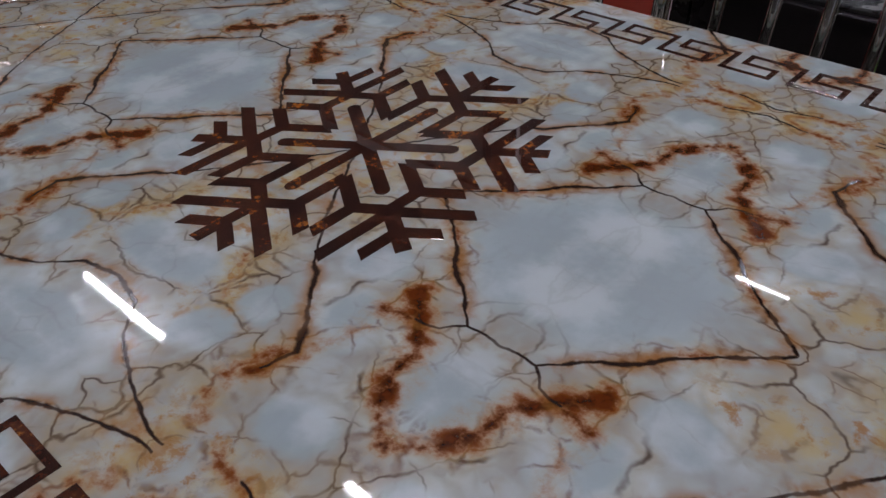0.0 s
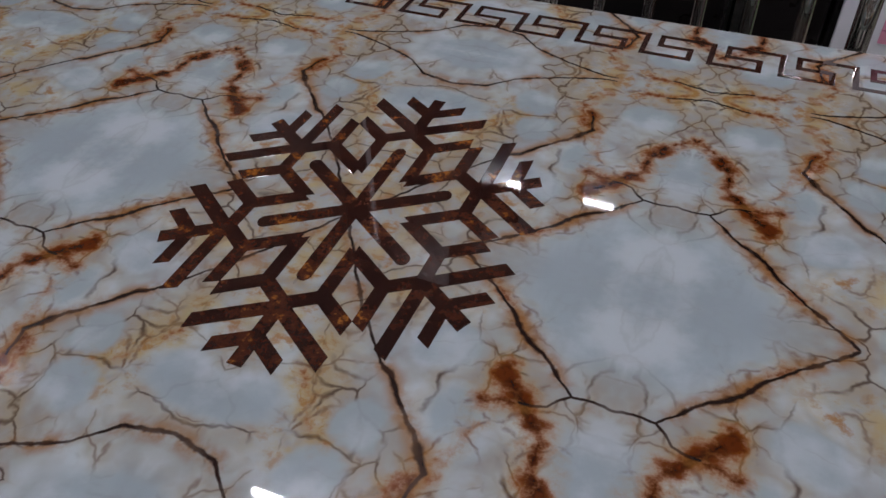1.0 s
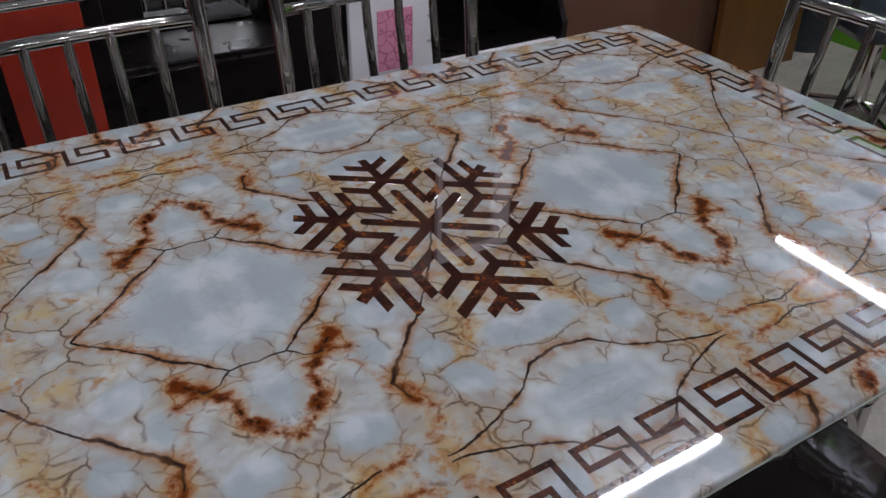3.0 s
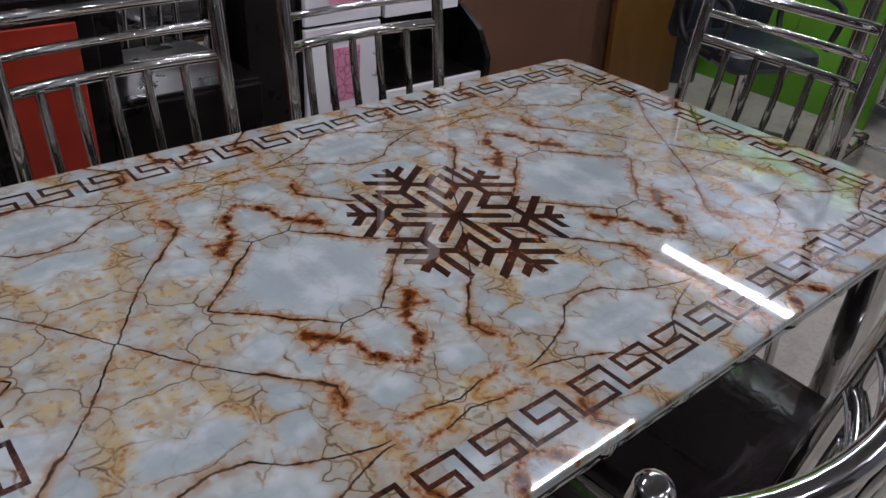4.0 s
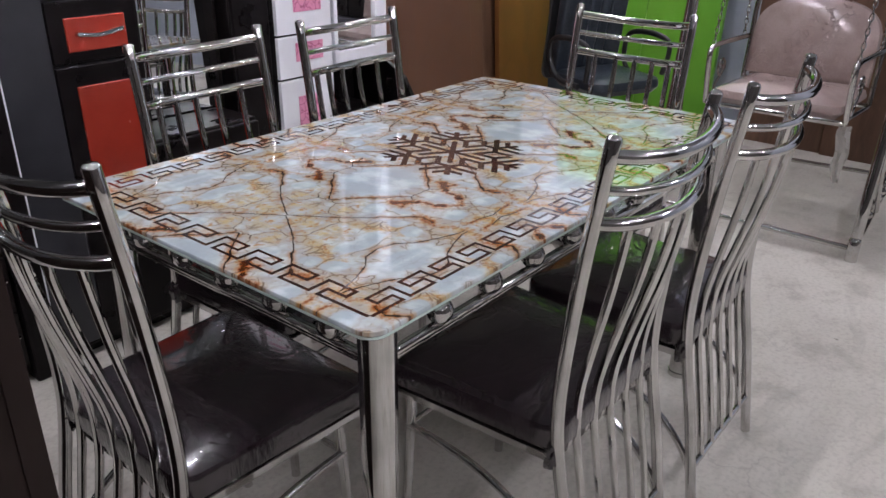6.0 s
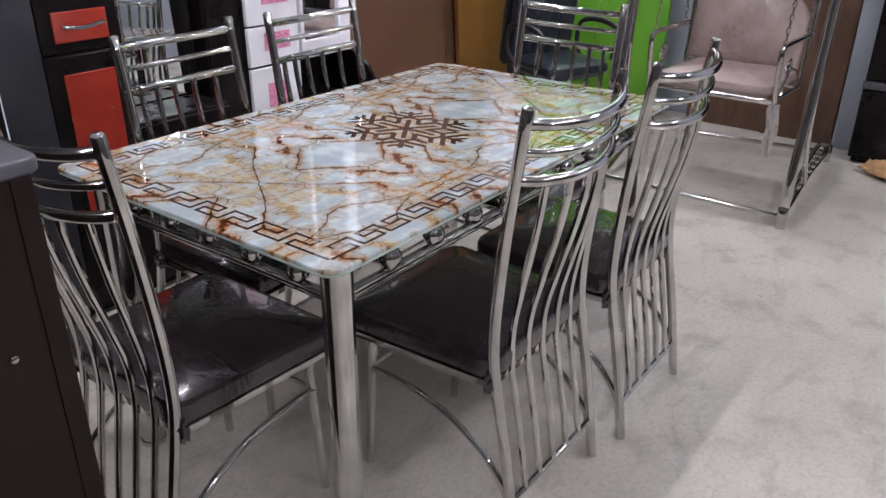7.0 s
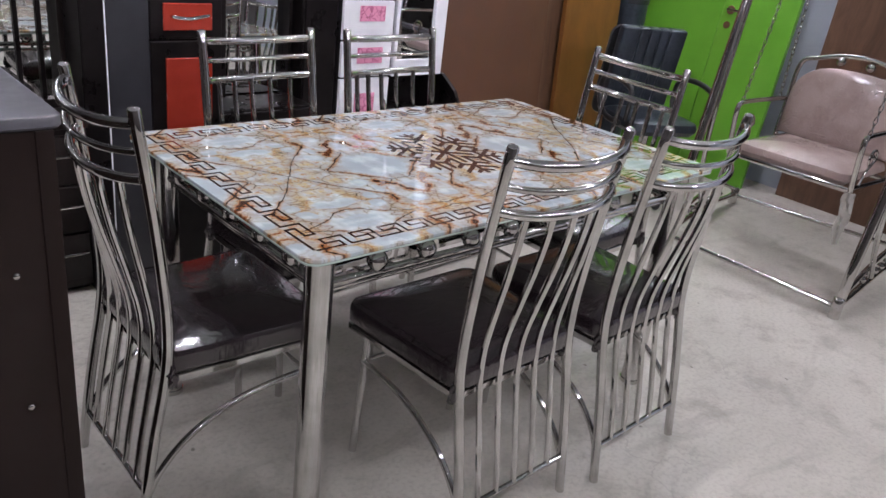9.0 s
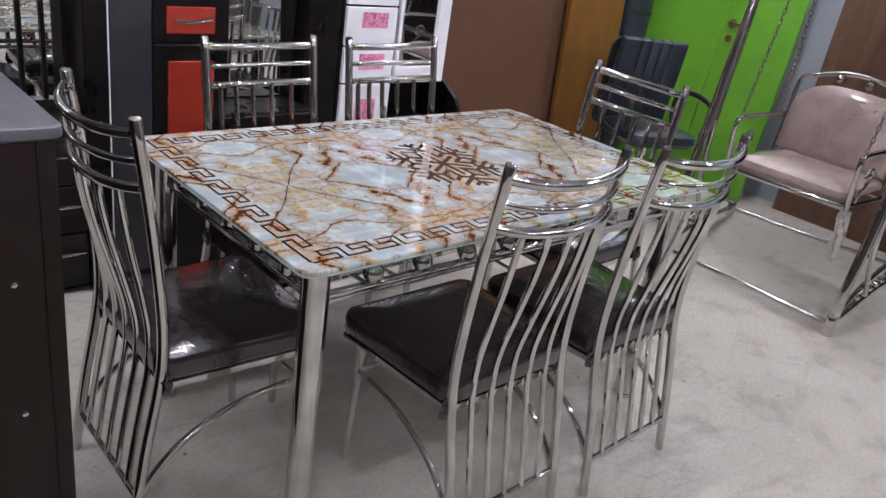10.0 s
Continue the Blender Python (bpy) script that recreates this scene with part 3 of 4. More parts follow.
def dining_chair(m):
    chair = thing("dining_chair", "chrome tube dining chair with film-wrapped dark brown seat", "dining chair", "chairs round the dining table", m)

    def half(z):
        return 0.188

    for s in (-1, 1):
        part("rear_post", tube([*smooth_line([(s * half(z), y, z) for z, y in PROFILE[:-1]] + [(s * half(1.0), PROFILE[-1][1], 0.992)], 4)], 0.0125, 14, dome=True), CHROME, chair)
        part("front_leg", tube([(s * 0.172, 0.178, 0.40), (s * 0.180, 0.195, 0.0)], 0.0110, 14), CHROME, chair)
        arc = [(s * 0.178, 0.187, 0.292), (s * 0.180, 0.12, 0.292), (s * 0.182, 0.03, 0.284), (s * 0.184, -0.06, 0.258), (s * 0.185, -0.14, 0.212), (s * 0.186, -0.195, 0.155), (s * 0.186, -0.226, 0.098)]
        part("side_stretcher", tube(smooth_line(arc, 5), 0.0085, 10), CHROME, chair, "arched chrome stretcher")
    part("front_stretcher", tube([(-0.176, 0.186, 0.290), (0.176, 0.186, 0.290)], 0.0065, 10), CHROME, chair)
    for z, r in ((0.966, 0.0115), (0.912, 0.0080), (0.856, 0.0110)):
        y, w = back_profile(z), half(z)
        part("back_rail", tube([(w * math.sin(radians(a)) / math.sin(radians(62)), y - BOW * (math.cos(radians(a)) - math.cos(radians(62))) / (1 - math.cos(radians(62))), z - 0.014 * (math.cos(radians(a)) - math.cos(radians(62))) / (1 - math.cos(radians(62)))) for a in range(-62, 63, 6)], r, 12), CHROME, chair)
    part("lower_rail", tube([(-half(0.105), back_profile(0.105), 0.105), (half(0.105), back_profile(0.105), 0.105)], 0.0080, 10), CHROME, chair)
    for k in range(5):
        u = (k - 2) / 3
        bow = BOW * (1 - u * u) * 0.97
        line = [(u * half(z), back_profile(z) - bow * f, z) for z, f in ((0.105, 0), (0.20, 0), (0.32, 0), (0.41, 0.02), (0.50, 0.18), (0.60, 0.52), (0.70, 0.84), (0.78, 0.99), (0.842, 1.0))]
        part("slat", tube(smooth_line(line, 3), 0.0080, 9), CHROME, chair)
    bm = box(-0.198, -0.168, 0.380, 0.198, 0.222, 0.3995, 0.003)
    for v in bm.verts:
        v.co.x *= 1 + 0.05 * (v.co.y - 0.025) / 0.2
    part("seat_frame", bm, CHROME, chair)
    seat = rounded_slab(0.212, 0.206, 0.400, 0.468, 0.045, 0.018, 8, crown=0.020)
    for v in seat.verts:
        v.co.x *= 1 + 0.05 * v.co.y / 0.2
        v.co.y += 0.025
    part("seat", seat, VINYL, chair, "film-wrapped dark brown vinyl seat")
    for s in (-1, 1):
        knot = bmesh.new()
        bmesh.ops.create_icosphere(knot, subdivisions=3, radius=1)
        for v in knot.verts:
            n = v.co.copy()
            v.co = Vector((n.x * 0.017, n.y * 0.015, n.z * 0.030)) * (1 + 0.55 * noise.noise(n * 2.6 + Vector((s * 3, 1, 0)))) + Vector((s * 0.190, -0.168, 0.402))
        part("film_knot", knot, VINYL, chair, "bunched film at the seat corner", smooth=True)
    return chair


FIRST = dining_chair(pose(-0.220, -0.394, 0, 0, 0, 0))
for x, y, turn in ((0.262, -0.420, 1), (-0.733, 0.008, -90), (-0.273, 0.335, 184), (0.214, 0.325, 182), (0.640, -0.008, 89)):
    copy_thing(FIRST, pose(x, y, 0, 0, 0, turn))


# ---- furniture along the far side ----
def handle(parent, x0, x1, y, z, material=None):
    bm = tube(smooth_line([(x0, y, z), (x0 + 0.006, y - 0.018, z), ((x0 + x1) / 2, y - 0.021, z + 0.002), (x1 - 0.006, y - 0.018, z), (x1, y, z)], 4), 0.0045, 8)
    return part("handle", bm, material or CHROME, parent, "chrome bar handle")


def mirror_dresser():
    d = thing("mirror_dresser", "dark wenge dresser with tall mirror and chrome handles", "dresser")
    part("body", box(-1.55, 1.035, 0.02, -0.650, 1.46, 0.60, 0.004), WENGE, d)
    part("ledge", box(-1.56, 1.000, 0.601, -0.645, 1.46, 0.63, 0.005), WENGE, d)
    part("plinth", box(-1.53, 1.06, 0.0, -0.66, 1.45, 0.02, 0.002), BLACK, d)
    for k, z in enumerate((0.06, 0.235, 0.41)):
        for x in (-1.54, -1.095):
            front = part("drawer_front", box(x, 1.016, z, x + 0.435, 1.034, z + 0.165, 0.003), WENGE, d)
            handle(front, x + 0.29, x + 0.42, 1.017, z + 0.10)
    part("mirror", box(-1.53, 1.160, 0.66, -0.665, 1.166, 1.70, 0.001), MIRROR, d, "tall clear mirror")
    frame = bmesh.new()
    box(-1.55, 1.150, 0.632, -1.525, 1.19, 1.74, 0.003, bm=frame)
    box(-0.672, 1.150, 0.632, -0.646, 1.19, 1.74, 0.003, bm=frame)
    box(-1.524, 1.150, 0.632, -0.673, 1.19, 0.662, 0.003, bm=frame)
    box(-1.524, 1.150, 1.698, -0.673, 1.19, 1.74, 0.003, bm=frame)
    part("mirror_frame", frame, WENGE, d)
    part("mirror_back", box(-1.523, 1.168, 0.663, -0.674, 1.189, 1.697, 0.001), WENGE, d)
    for x in (-0.795, -0.728):
        part("mullion", box(x - 0.007, 1.148, 0.663, x + 0.007, 1.1595, 1.697, 0.002), BLACK, d)


def red_wardrobe():
    d = thing("wardrobe", "black gloss wardrobe with red panels and a mirror strip", "wardrobe", at=pose(-0.015, 0, 0) @ Matrix.Diagonal((1, 1, 1.02, 1)))
    part("body", box(-0.562, 1.030, 0.03, -0.340, 1.52, 1.90, 0.004), BLACK, d)
    part("drawer_case", box(-0.3385, 1.030, 0.03, -0.158, 1.235, 1.028, 0.004), BLACK, d)
    part("low_body", box(-0.1565, 1.030, 0.03, 0.236, 1.235, 0.60, 0.004), BLACK, d)
    part("back_board", box(-0.3385, 1.300, 0.03, 0.240, 1.33, 1.90, 0.002), BLACK, d)
    part("top_rail", box(-0.3385, 1.200, 1.753, 0.225, 1.2995, 1.90, 0.003), BLACK, d)
    part("mirror_post", box(-0.198, 1.200, 0.601, -0.0465, 1.2995, 1.752, 0.003), BLACK, d)
    part("mirror_post", box(0.2265, 1.200, 0.601, 0.240, 1.2995, 1.90, 0.003), BLACK, d)
    part("plinth", box(-0.55, 1.05, 0.0, 0.23, 1.23, 0.03, 0.002), BLACK, d)
    part("end_panel", box(-0.640, 1.00, 0.0, -0.5635, 1.52, 1.86, 0.006), BLACK, d)
    strip = tube([(-0.5625, 1.019, 0.03), (-0.5625, 1.019, 1.85)], 0.0085, 12)
    part("edge_strip", strip, WHITE, d, "pale edge strip")
    part("door", box(-0.556, 1.012, 0.05, -0.418, 1.029, 1.40, 0.003), SLATE, d, "dark slate door")
    part("drawer_front", box(-0.414, 1.012, 0.862, -0.160, 1.029, 1.02, 0.003), BLACK, d)
    part("cupboard_door", box(-0.414, 1.012, 0.05, -0.160, 1.029, 0.853, 0.003), BLACK, d)
    panel = part("red_panel", box(-0.372, 1.004, 0.890, -0.199, 1.0118, 0.978, 0.003), RED, d, "raised red gloss panel")
    bm = tube(smooth_line([(-0.345, 1.002, 0.936), (-0.338, 0.985, 0.936), (-0.29, 0.981, 0.932), (-0.24, 0.983, 0.939), (-0.222, 0.987, 0.941), (-0.215, 1.002, 0.941)], 5), 0.0058, 10)
    part("handle", bm, CHROME, panel, "wavy chrome handle")
    part("red_panel", box(-0.366, 1.004, 0.35, -0.199, 1.0118, 0.800, 0.003), RED, d, "raised red gloss panel")
    for x0, x1, z0 in ((-0.045, 0.225, 0.605), (-0.338, -0.200, 1.03)):
        strip = box(x0, 0, z0, x1, 0.004, 1.752, 0.001)
        for v in strip.verts:
            v.co.y += 1.2375 + (v.co.z - 0.605) * 0.036
        part("mirror", strip, MIRROR, d, "narrow mirror strip")
    part("lower_door", box(-0.156, 1.012, 0.05, 0.232, 1.029, 0.59, 0.003), BLACK, d)


def black_wardrobe():
    d = thing("wardrobe", "plain black wardrobe between the red and white units", "wardrobe")
    part("body", box(0.246, 1.16, 0.02, 0.402, 1.60, 1.88, 0.004), BLACK, d)
    part("plinth", box(0.252, 1.18, 0.0, 0.396, 1.59, 0.02, 0.002), BLACK, d)
    part("door", box(0.249, 1.142, 0.04, 0.399, 1.159, 1.87, 0.003), BLACK, d)


def white_dresser():
    d = thing("vanity_dresser", "white vanity with pink printed drawers and a framed mirror", "vanity dresser", at=Matrix.Diagonal((1, 1, 1.018, 1)))
    y = 1.13
    part("body", box(0.410, y + 0.02, 0.03, 0.690, y + 0.42, 1.80, 0.004), BLACK, d)
    part("plinth", box(0.415, y + 0.04, 0.0, 1.08, y + 0.40, 0.03, 0.002), BLACK, d)
    for z0, z1, pz0, pz1, px1 in ((0.990, 1.150, 1.05, 1.11, 0.632), (0.826, 0.982, 0.900, 0.962, 0.632), (0.673, 0.818, 0.728, 0.794, 0.632), (0.400, 0.664, 0.440, 0.602, 0.606), (0.06, 0.392, 0.12, 0.33, 0.606)):
        front = part("drawer_front", box(0.422, y, z0, 0.682, y + 0.018, z1, 0.003), WHITE, d, "white drawer front with pink print")
        part("pink_panel", box(0.500, y - 0.003, pz0, px1, y - 0.0005, pz1, 0.001), PINK, front, "pink leaf print")
    part("handle", tube(smooth_line([(0.655, y - 0.001, 0.50), (0.657, y - 0.018, 0.51), (0.657, y - 0.018, 0.56), (0.655, y - 0.001, 0.57)], 4), 0.004, 8), CHROME, d)
    frame = bmesh.new()
    for x0, z0, x1, z1 in ((0.698, 0.666, 0.985, 0.735), (0.698, 0.735, 0.716, 1.70), (0.920, 0.735, 0.985, 1.70), (0.698, 1.70, 0.985, 1.74)):
        box(x0, y, z0, x1, y + 0.020, z1, 0.002, bm=frame)
    part("mirror_frame", frame, WHITE, d, "white mirror frame")
    part("mirror", box(0.717, y + 0.012, 0.736, 0.919, y + 0.017, 1.699, 0.001), MIRROR, d)
    part("mirror_back", box(0.70, y + 0.021, 0.67, 0.983, y + 0.04, 1.735, 0.001), BLACK, d)
    part("shelf", box(0.692, y - 0.02, 0.03, 1.08, y + 0.40, 0.449, 0.004), BLACK, d)
    part("ledge", box(0.684, y - 0.036, 0.402, 1.080, y - 0.021, 0.452, 0.003), WHITE, d, "white front ledge")
    part("back_board", box(0.692, y + 0.30, 0.453, 1.08, y + 0.32, 0.80, 0.002), BLACK, d)
    bm = bmesh.new()
    arc = [(1.085, y - 0.05, 0.40), (1.085, y + 0.36, 0.40), (1.085, y + 0.36, 0.66), (1.085, y + 0.24, 0.66), (1.085, y + 0.10, 0.64), (1.085, y + 0.0, 0.58), (1.085, y - 0.05, 0.50)]
    a, b = [bm.verts.new(p) for p in arc], [bm.verts.new((p[0] + 0.02, p[1], p[2])) for p in arc]
    for k in range(len(arc)):
        n = (k + 1) % len(arc)
        bm.faces.new((a[k], a[n], b[n], b[k]))
    bm.faces.new(a[::-1])
    bm.faces.new(b)
    bmesh.ops.recalc_face_normals(bm, faces=bm.faces[:])
    part("side_panel", bm, BLACK, d, "curved black side panel")


mirror_dresser()
red_wardrobe()
black_wardrobe()
white_dresser()


def leaning_board(name, x0, x1, y, height, thick, lean, material, label, group=""):
    board = single(name, box(x0, 0, 0, x1, thick, height, 0.003), material, label, "board", group)
    board.matrix_world = pose(0, y, 0.0, -lean, 0, 0)
    return board


leaning_board("leaning_board", 1.10, 1.88, 1.33, 1.85, 0.018, 4, BROWN_BOARD, "large brown hardboard sheet standing on edge", "leaning boards")
leaning_board("leaning_board", 1.60, 2.03, 1.37, 1.80, 0.018, 4, BROWN_BOARD, "brown hardboard sheet behind another one", "leaning boards")
leaning_board("leaning_board", 1.75, 2.26, 1.43, 1.80, 0.03, 4, DOOR_BROWN, "dark walnut sheet behind the hardboard", "leaning boards")
leaning_board("leaning_board", 2.18, 2.69, 1.38, 1.22, 0.03, 3, ORANGE_BOARD, "orange-brown veneered sheet standing on edge", "leaning boards")
single("wardrobe", box(1.0, 1.62, 0, 2.76, 2.1, 1.95, 0.005), BLACK, "tall black wardrobe behind the leaning boards", "wardrobe")


roll = thing("vinyl_roll", "tall black vinyl roll standing beside the boards", "vinyl roll")
part("roll", tube([(2.89, 1.50, 0.0), (2.89, 1.50, 0.50), (2.885, 1.50, 1.0), (2.88, 1.50, 1.18)], 0.115, 24), LEATHER, roll)
for z in (0.32, 0.97):
    part("band", tube([(2.888, 1.50, z), (2.888, 1.50, z + 0.03)], 0.1175, 24), BLACK_PLASTIC, roll)


# ---- the east side ----
def green_door():
    d = thing("door_slab", "lime green painted door slab leaning on the wall", "door", at=pose(3.06, 0, 0, 0, 6.3, 0))
    part("leaf", box(0, 0.545, 0.0, 0.035, 1.010, 2.02, 0.003), GREEN, d)
    part("leaf", box(0.004, 1.016, 0.0, 0.039, 1.62, 2.02, 0.003), GREEN, d)
    rose = part("door_handle", tube([(-0.010, 0.955, 1.02), (0.002, 0.955, 1.02)], 0.027, 18), CHROME, d, "satin chrome lever handle")
    part("lever", tube(smooth_line([(-0.008, 0.955, 1.02), (-0.045, 0.955, 1.02), (-0.055, 0.940, 1.02), (-0.055, 0.84, 1.015)], 5), 0.009, 10), CHROME, rose)
    part("keyhole", tube([(-0.008, 0.955, 0.93), (0.002, 0.955, 0.93)], 0.022, 16), CHROME, d)


def brown_door(y0, y1, x, lean):
    d = thing("door_slab", "dark walnut door slab leaning on the wall", "door", "walnut door slabs", pose(x, 0, 0, 0, lean, 0))
    part("leaf", box(0, y0, 0.0, 0.035, y1, 2.03, 0.003), DOOR_BROWN, d)


green_door()
brown_door(-0.08, 0.385, 3.215, 2.6)
brown_door(-0.475, -0.085, 3.19, 3.2)


def dark_cupboard():
    d = thing("cupboard", "black two-part cupboard with a grey ledge", "cupboard")
    part("base", box(2.945, -1.6, 0.03, 3.336, -0.615, 0.395, 0.004), BLACK, d)
    part("plinth", box(2.97, -1.58, 0.0, 3.33, -0.63, 0.03, 0.002), BLACK, d)
    part("ledge", box(2.935, -1.61, 0.396, 3.336, -0.610, 0.428, 0.003), GREYTOP, d, "grey ledge")
    part("upper", box(2.985, -1.6, 0.43, 3.336, -0.612, 1.60, 0.004), BLACK, d)
    for y in (-1.10, -1.592):
        part("door", box(2.932, y, 0.05, 2.944, y + 0.475, 0.385, 0.002), BLACK, d)
        part("handle", tube(smooth_line([(2.932, y + 0.30, 0.24), (2.912, y + 0.30, 0.25), (2.912, y + 0.30, 0.33), (2.932, y + 0.30, 0.34)], 4), 0.005, 8), CHROME, d, "chrome bar handle")
        part("upper_door", box(2.971, y, 0.44, 2.984, y + 0.475, 1.59, 0.002), BLACK, d)


dark_cupboard()


def paper():
    rng = random.Random(4)
    bm = bmesh.new()
    bmesh.ops.create_grid(bm, x_segments=16, y_segments=10, size=0.5)
    for v in bm.verts:
        x, y = v.co.x, v.co.y
        v.co = Vector((x * 0.26, y * 0.20, 0.012 + 0.045 * abs(noise.noise((x * 4, y * 4, 2))) + 0.05 * max(0, x + 0.1) * (1 - abs(y)) + rng.uniform(0, 0.006)))
    bmesh.ops.solidify(bm, geom=bm.faces[:], thickness=0.003)
    single("paper_wrapping", bm, KRAFT, "crumpled brown kraft paper on the floor", "paper", at=pose(2.80, -0.86, 0.003, 0, 0, 60))


paper()


def swing_chair():
    s = thing("swing_chair", "chrome hanging swing seat with film-wrapped mauve cushions", "swing chair")
    yr, yl, front, rear = -0.595, 0.26, 1.80, 2.92
    for y, dx, dy in ((yr, -0.04, 0.07), (yl, -0.15, 0.17)):
        def on(k, z):
            return (front + (rear + dx - front) * k, y + dy * k, z)
        part("base_runner", tube(smooth_line([on(0, 0.055), on(0.13, 0.06), on(0.5, 0.085), on(0.87, 0.06), on(1, 0.055)], 5), 0.016, 12), CHROME, s)
        part("upper_runner", tube(smooth_line([on(0.05, 0.10), on(0.27, 0.16), on(0.62, 0.19), on(0.95, 0.10)], 5), 0.011, 10), CHROME, s)
        for k in range(7):
            part("chrome_ball", ball(on(0.23 + k * 0.08, 0.115), 0.018, 12), CHROME, s)
        for k in (0, 1):
            part("foot", tube([on(k, 0.0), on(k, 0.085)], 0.024, 16, dome=True), CHROME, s)
        pole = [(front + 0.01, y, 0.06), (front + 0.03, y, 0.22), (front + 0.08, y, 0.45), (front + 0.13, y, 0.75), (front + 0.19, y, 1.1), (front + 0.27, y, 1.5), (front + 0.40, y, 1.85), (front + 0.56, y, 1.95)]
        part("pole", tube(smooth_line(pole, 5), 0.021, 14), CHROME, s)
        brace = [(front + 0.30, y, 0.12), (front + 0.20, y, 0.34), (front + 0.175, y, 0.62), (front + 0.205, y, 0.95), (front + 0.24, y, 1.25)]
        part("brace", tube(smooth_line(brace, 5), 0.012, 12), CHROME, s)
    for p0, p1 in (((front, yr, 0.05), (front, yl, 0.05)), ((rear - 0.04, yr + 0.07, 0.05), (rear - 0.15, yl + 0.17, 0.05))):
        part("cross_tube", tube([p0, p1], 0.011, 12), CHROME, s)
    part("top_tube", tube([(front + 0.56, yr - 0.02, 1.95), (front + 0.56, yl + 0.02, 1.95)], 0.022, 14), CHROME, s)
    # the hanging seat
    a, b, x0, x1 = -0.408, 0.154, 2.02, 2.46
    part("seat_frame", tube([(x0, a, 0.475), (x0, b, 0.475), (x1, b, 0.465), (x1, a, 0.465)], 0.012, 10, closed=True), CHROME, s)
    cushion = rounded_slab(0.235, 0.272, 0.0, 0.066, 0.05, 0.028, 8, crown=0.026)
    bmesh.ops.translate(cushion, vec=(2.250, (a + b) / 2, 0.478), verts=cushion.verts[:])
    part("seat_cushion", cushion, MAUVE, s, "mauve seat cushion under clear film")
    back = bmesh.new()
    hy, high = 0.266, 0.352
    outline = [(-hy, 0.0), (hy, 0.0)] + [(hy * math.cos(radians(k)) ** 0.7 if k < 90 else -hy * abs(math.cos(radians(k))) ** 0.7, 0.20 + (high - 0.20) * math.sin(radians(k))) for k in range(0, 181, 10)]
    rings = []
    for depth, grow in ((0.0, 0.0), (0.0, 0.035), (-0.018, 0.045), (-0.045, 0.04), (-0.062, 0.018), (-0.07, -0.03)):
        rings.append([back.verts.new((depth, y * (1 + (grow - 0.04) / hy), 0.005 + (z + (grow - 0.04) * (1 if z > 0.1 else -1)))) for y, z in outline])
    n = len(outline)
    for r, q in zip(rings, rings[1:]):
        for k in range(n):
            back.faces.new((r[k], r[(k + 1) % n], q[(k + 1) % n], q[k]))
    back.faces.new(rings[0])
    back.faces.new(rings[-1][::-1])
    bmesh.ops.recalc_face_normals(back, faces=back.faces[:])
    bmesh.ops.rotate(back, cent=(0, 0, 0), matrix=Matrix.Rotation(radians(10), 3, "Y"), verts=back.verts[:])
    bmesh.ops.translate(back, vec=(2.455, (a + b) / 2, 0.545), verts=back.verts[:])
    part("back_cushion", back, MAUVE, s, "mauve arched back cushion under clear film", smooth=True)
    hoop = [(2.45, a - 0.005, 0.47), (2.48, a - 0.005, 0.70), (2.515, a - 0.005, 0.885), (2.525, a + 0.07, 0.925), (2.53, a + 0.18, 0.955), (2.53, (a + b) / 2, 0.965), (2.53, b - 0.18, 0.955), (2.525, b - 0.07, 0.925), (2.515, b + 0.005, 0.885), (2.48, b + 0.005, 0.70), (2.45, b + 0.005, 0.47)]
    part("back_hoop", tube(smooth_line(hoop, 5), 0.011, 12), CHROME, s)
    for y in (a + 0.12, (a + b) / 2 - 0.04, (a + b) / 2 + 0.10):
        part("chrome_ball", ball((2.522, y, 0.930), 0.022, 14), CHROME, s)
    for y, sgn in ((a - 0.012, -1), (b + 0.012, 1)):
        arm = [(2.03, y, 0.47), (2.01, y, 0.58), (2.00, y, 0.68), (2.02, y, 0.712), (2.10, y, 0.718), (2.30, y, 0.715), (2.48, y, 0.71)]
        part("arm_rest", tube(smooth_line(arm, 5), 0.012, 12), CHROME, s)
        curl = [(2.16 + 0.045 * (1 - k / 20) * math.cos(k * 0.6), y, 0.60 + 0.05 * (1 - k / 20) * math.sin(k * 0.6)) for k in range(16)]
        part("scroll", tube([(2.10, y, 0.49), (2.12, y, 0.54), *curl], 0.006, 8), CHROME, s)
        for x, top_x in ((2.03, 2.30), (2.40, 2.42)):
            links = 46
            p0, p1 = Vector((x, y, 0.715)), Vector((top_x, y, 1.93))
            chain = bmesh.new()
            way = (p1 - p0).normalized()
            q = way.to_track_quat("Z", "Y").to_matrix()
            for k in range(links):
                c = p0 + (p1 - p0) * (k + 0.5) / links
                flat = q @ Matrix.Rotation(radians(90 * (k % 2)), 3, "Z")
                loop = [c + flat @ Vector((0.0075 * math.cos(t), 0, 0.0185 * math.sin(t))) for t in (2 * math.pi * j / 10 for j in range(10))]
                tube(loop, 0.0024, 5, chain, closed=True)
            part("chain", chain, CHROME, s, "chrome link chain")
    # loose film that hangs from the front corner
    rng = random.Random(9)
    rag = bmesh.new()
    rows = []
    for i in range(12):
        z = 0.47 - i * 0.022
        w = 0.030 * (1 - 0.5 * abs(i - 4) / 8)
        rows.append([rag.verts.new((2.02 + 0.012 * math.sin(j * 1.7 + i) + rng.uniform(-0.004, 0.004), a - 0.02 + w * (j / 3 - 1) + 0.006 * math.sin(i * 0.9), z)) for j in range(7)])
    for r, q in zip(rows, rows[1:]):
        for j in range(6):
            rag.faces.new((r[j], r[j + 1], q[j + 1], q[j]))
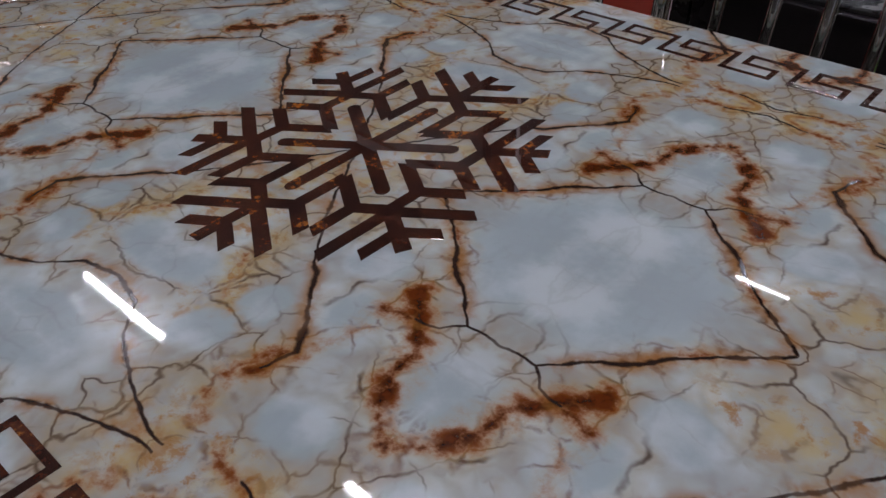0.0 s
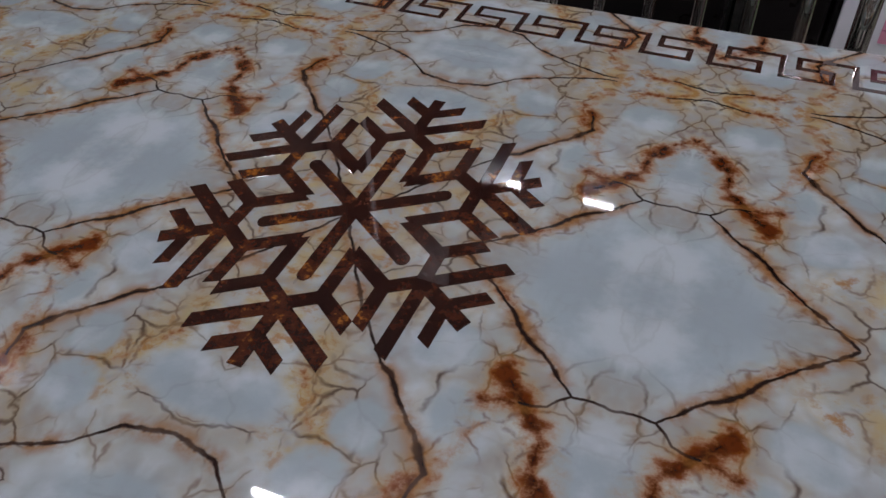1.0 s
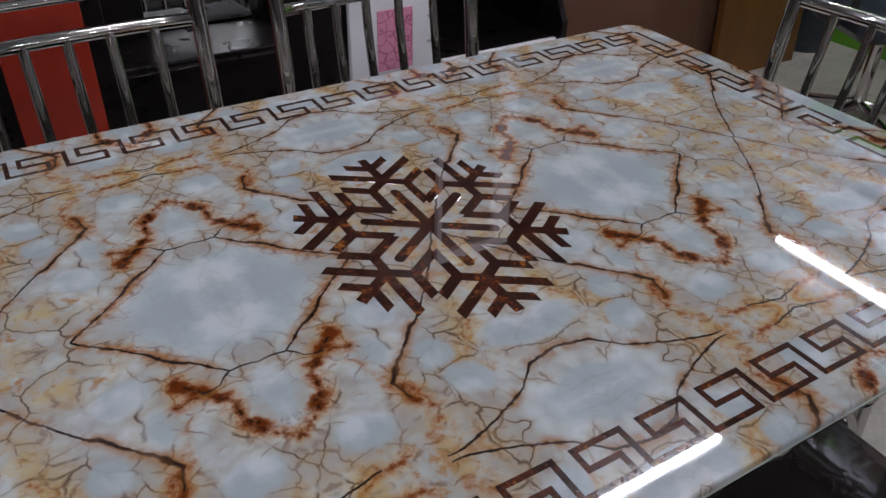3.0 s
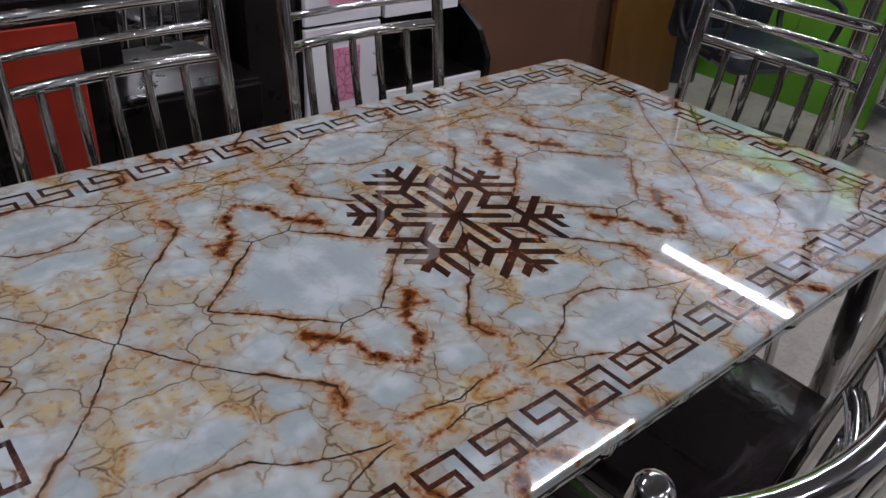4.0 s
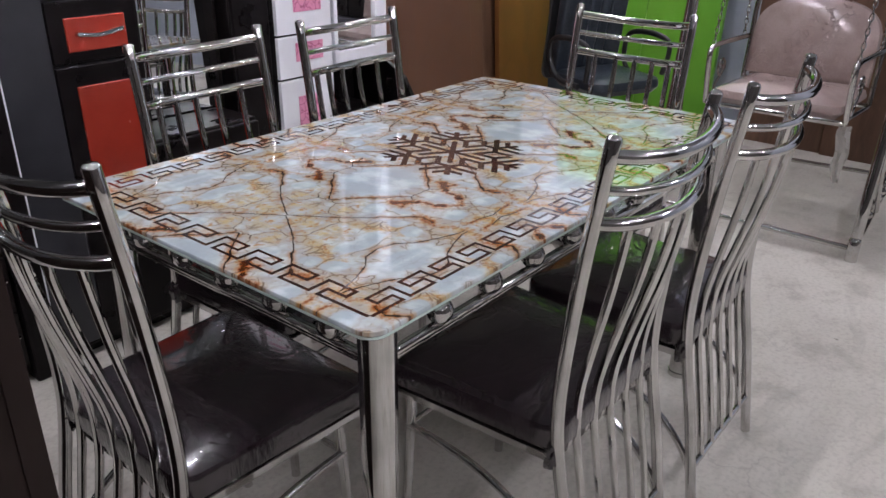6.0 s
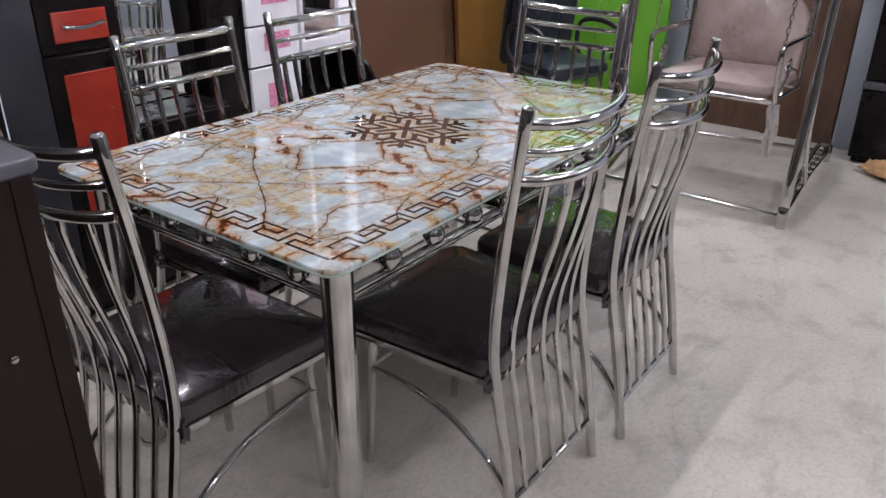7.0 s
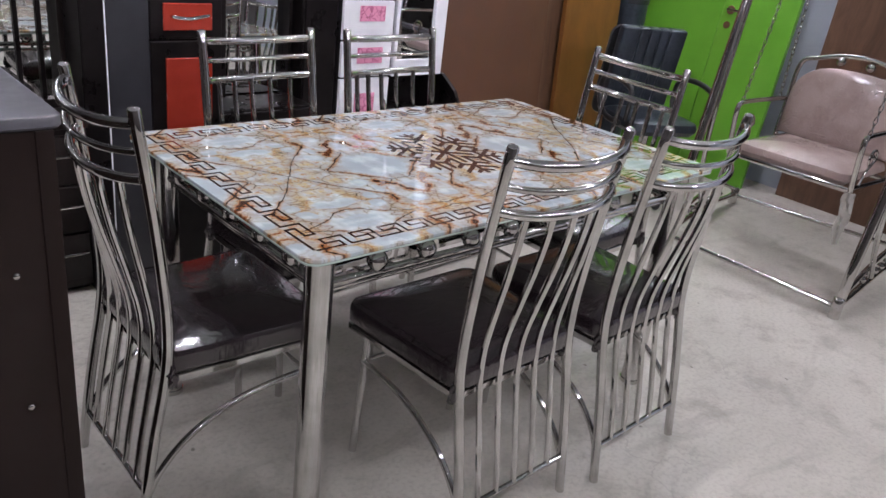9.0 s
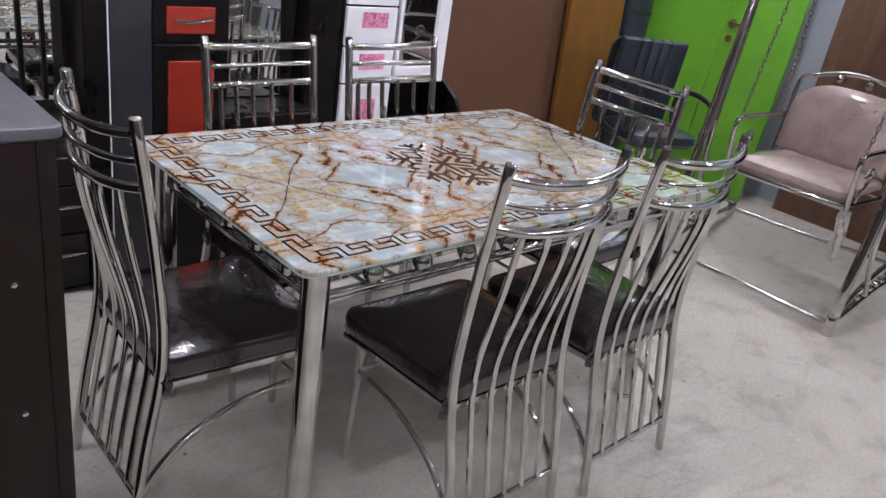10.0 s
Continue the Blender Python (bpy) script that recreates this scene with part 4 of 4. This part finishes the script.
    bmesh.ops.solidify(rag, geom=rag.faces[:], thickness=0.002)
    part("loose_film", rag, FILM, s, "bunched clear wrapping film", smooth=True)


FILM_NODES = Nodes("clear_film")
FILM = FILM_NODES.set(colour=(0.80, 0.78, 0.74), rough=0.2, clear=0.6, ior=1.2)
swing_chair()


def office_chair():
    c = thing("office_chair", "black leather office chair with loop arms", "office chair", at=pose(2.27, 0.79, 0, 0, 0, 156) @ Matrix.Diagonal((0.84, 0.84, 0.95, 1)))
    seat = rounded_slab(0.25, 0.24, 0.42, 0.50, 0.08, 0.03, 8, crown=0.02)
    part("seat", seat, LEATHER, c)
    edges = (-0.240, -0.112, -0.038, 0.038, 0.112, 0.240)
    for x0, x1 in zip(edges, edges[1:]):
        pad = box(x0, 0, 0, x1 - 0.002, 0.07, 0.52, 0.014, 3)
        for v in pad.verts:
            v.co.y += 0.05 * (v.co.z - 0.2) ** 2 * 3 - 0.02
        bmesh.ops.rotate(pad, cent=(0, 0, 0), matrix=Matrix.Rotation(radians(-9), 3, "X"), verts=pad.verts[:])
        bmesh.ops.translate(pad, vec=(0, -0.27, 0.46), verts=pad.verts[:])
        part("back_pad", pad, LEATHER, c, "stitched upright leather pad", smooth=True)
    shell = rounded_slab(0.245, 0.27, 0.0, 0.018, 0.06, 0.006)
    bmesh.ops.rotate(shell, cent=(0, 0, 0), matrix=Matrix.Rotation(radians(81), 3, "X"), verts=shell.verts[:])
    bmesh.ops.translate(shell, vec=(0, -0.305, 0.69), verts=shell.verts[:])
    part("back_shell", shell, BLACK_PLASTIC, c)
    for s in (-1, 1):
        arm = [(s * 0.285, 0.17, 0.50), (s * 0.295, 0.20, 0.62), (s * 0.295, 0.17, 0.68), (s * 0.295, 0.0, 0.70), (s * 0.292, -0.17, 0.67), (s * 0.285, -0.20, 0.56), (s * 0.27, -0.12, 0.47), (s * 0.27, 0.08, 0.46)]
        part("arm", tube(smooth_line(arm, 5), 0.016, 10, closed=False), BLACK_PLASTIC, c)
    part("column", tube([(0, 0, 0.10), (0, 0, 0.42)], 0.025, 14), CHROME, c)
    for k in range(5):
        a = radians(72 * k + 20)
        leg = part("base_leg", tube([(0.02 * math.cos(a), 0.02 * math.sin(a), 0.12), (0.28 * math.cos(a), 0.28 * math.sin(a), 0.075)], 0.018, 10), CHROME, c)
        part("caster", ball((0.28 * math.cos(a), 0.28 * math.sin(a), 0.03), 0.03, 12), BLACK_PLASTIC, leg)


office_chair()


# ---- the cabinet beside the walk ----
def near_cabinet():
    d = thing("side_cabinet", "dark brown laminate cabinet with grey top and screw heads", "cabinet")
    x1, y0 = -1.146, -0.362
    part("side_board", box(-1.72, y0, 0.0, x1, y0 + 0.018, 1.025, 0.002), WENGE_SIDE, d)
    part("edge_band", box(x1 - 0.026, y0 - 0.0025, 0.0, x1 + 0.001, y0 - 0.0003, 1.024, 0.001), WENGE_SIDE, d)
    part("body", box(-1.72, y0 + 0.019, 0.03, x1 - 0.012, 0.10, 1.025, 0.002), WENGE_SIDE, d)
    part("plinth", box(-1.70, y0 + 0.04, 0.0, x1 - 0.03, 0.05, 0.03, 0.002), BLACK, d)
    for k in range(4):
        front = part("drawer_front", box(x1 - 0.011, y0 + 0.022, 0.05 + k * 0.24, x1, 0.055, 0.28 + k * 0.24, 0.002), WENGE_SIDE, d)
        part("handle", tube(smooth_line([(x1, -0.24, 0.18 + k * 0.24), (x1 + 0.018, -0.23, 0.18 + k * 0.24), (x1 + 0.018, -0.12, 0.18 + k * 0.24), (x1, -0.11, 0.18 + k * 0.24)], 4), 0.004, 8), CHROME, front)
    top = rounded_slab(0.315, 0.25, 1.0265, 1.047, 0.022, 0.004)
    bmesh.ops.translate(top, vec=(-1.446, -0.122, 0), verts=top.verts[:])
    part("top", top, GREYTOP, d, "grey laminate top with rounded corner")
    for x in (-1.217, -1.62):
        for z in (0.797, 0.554, 0.31):
            part("screw", tube([(x, y0 - 0.003, z), (x, y0 + 0.004, z)], 0.0062, 12, dome=True), CHROME, d)


near_cabinet()
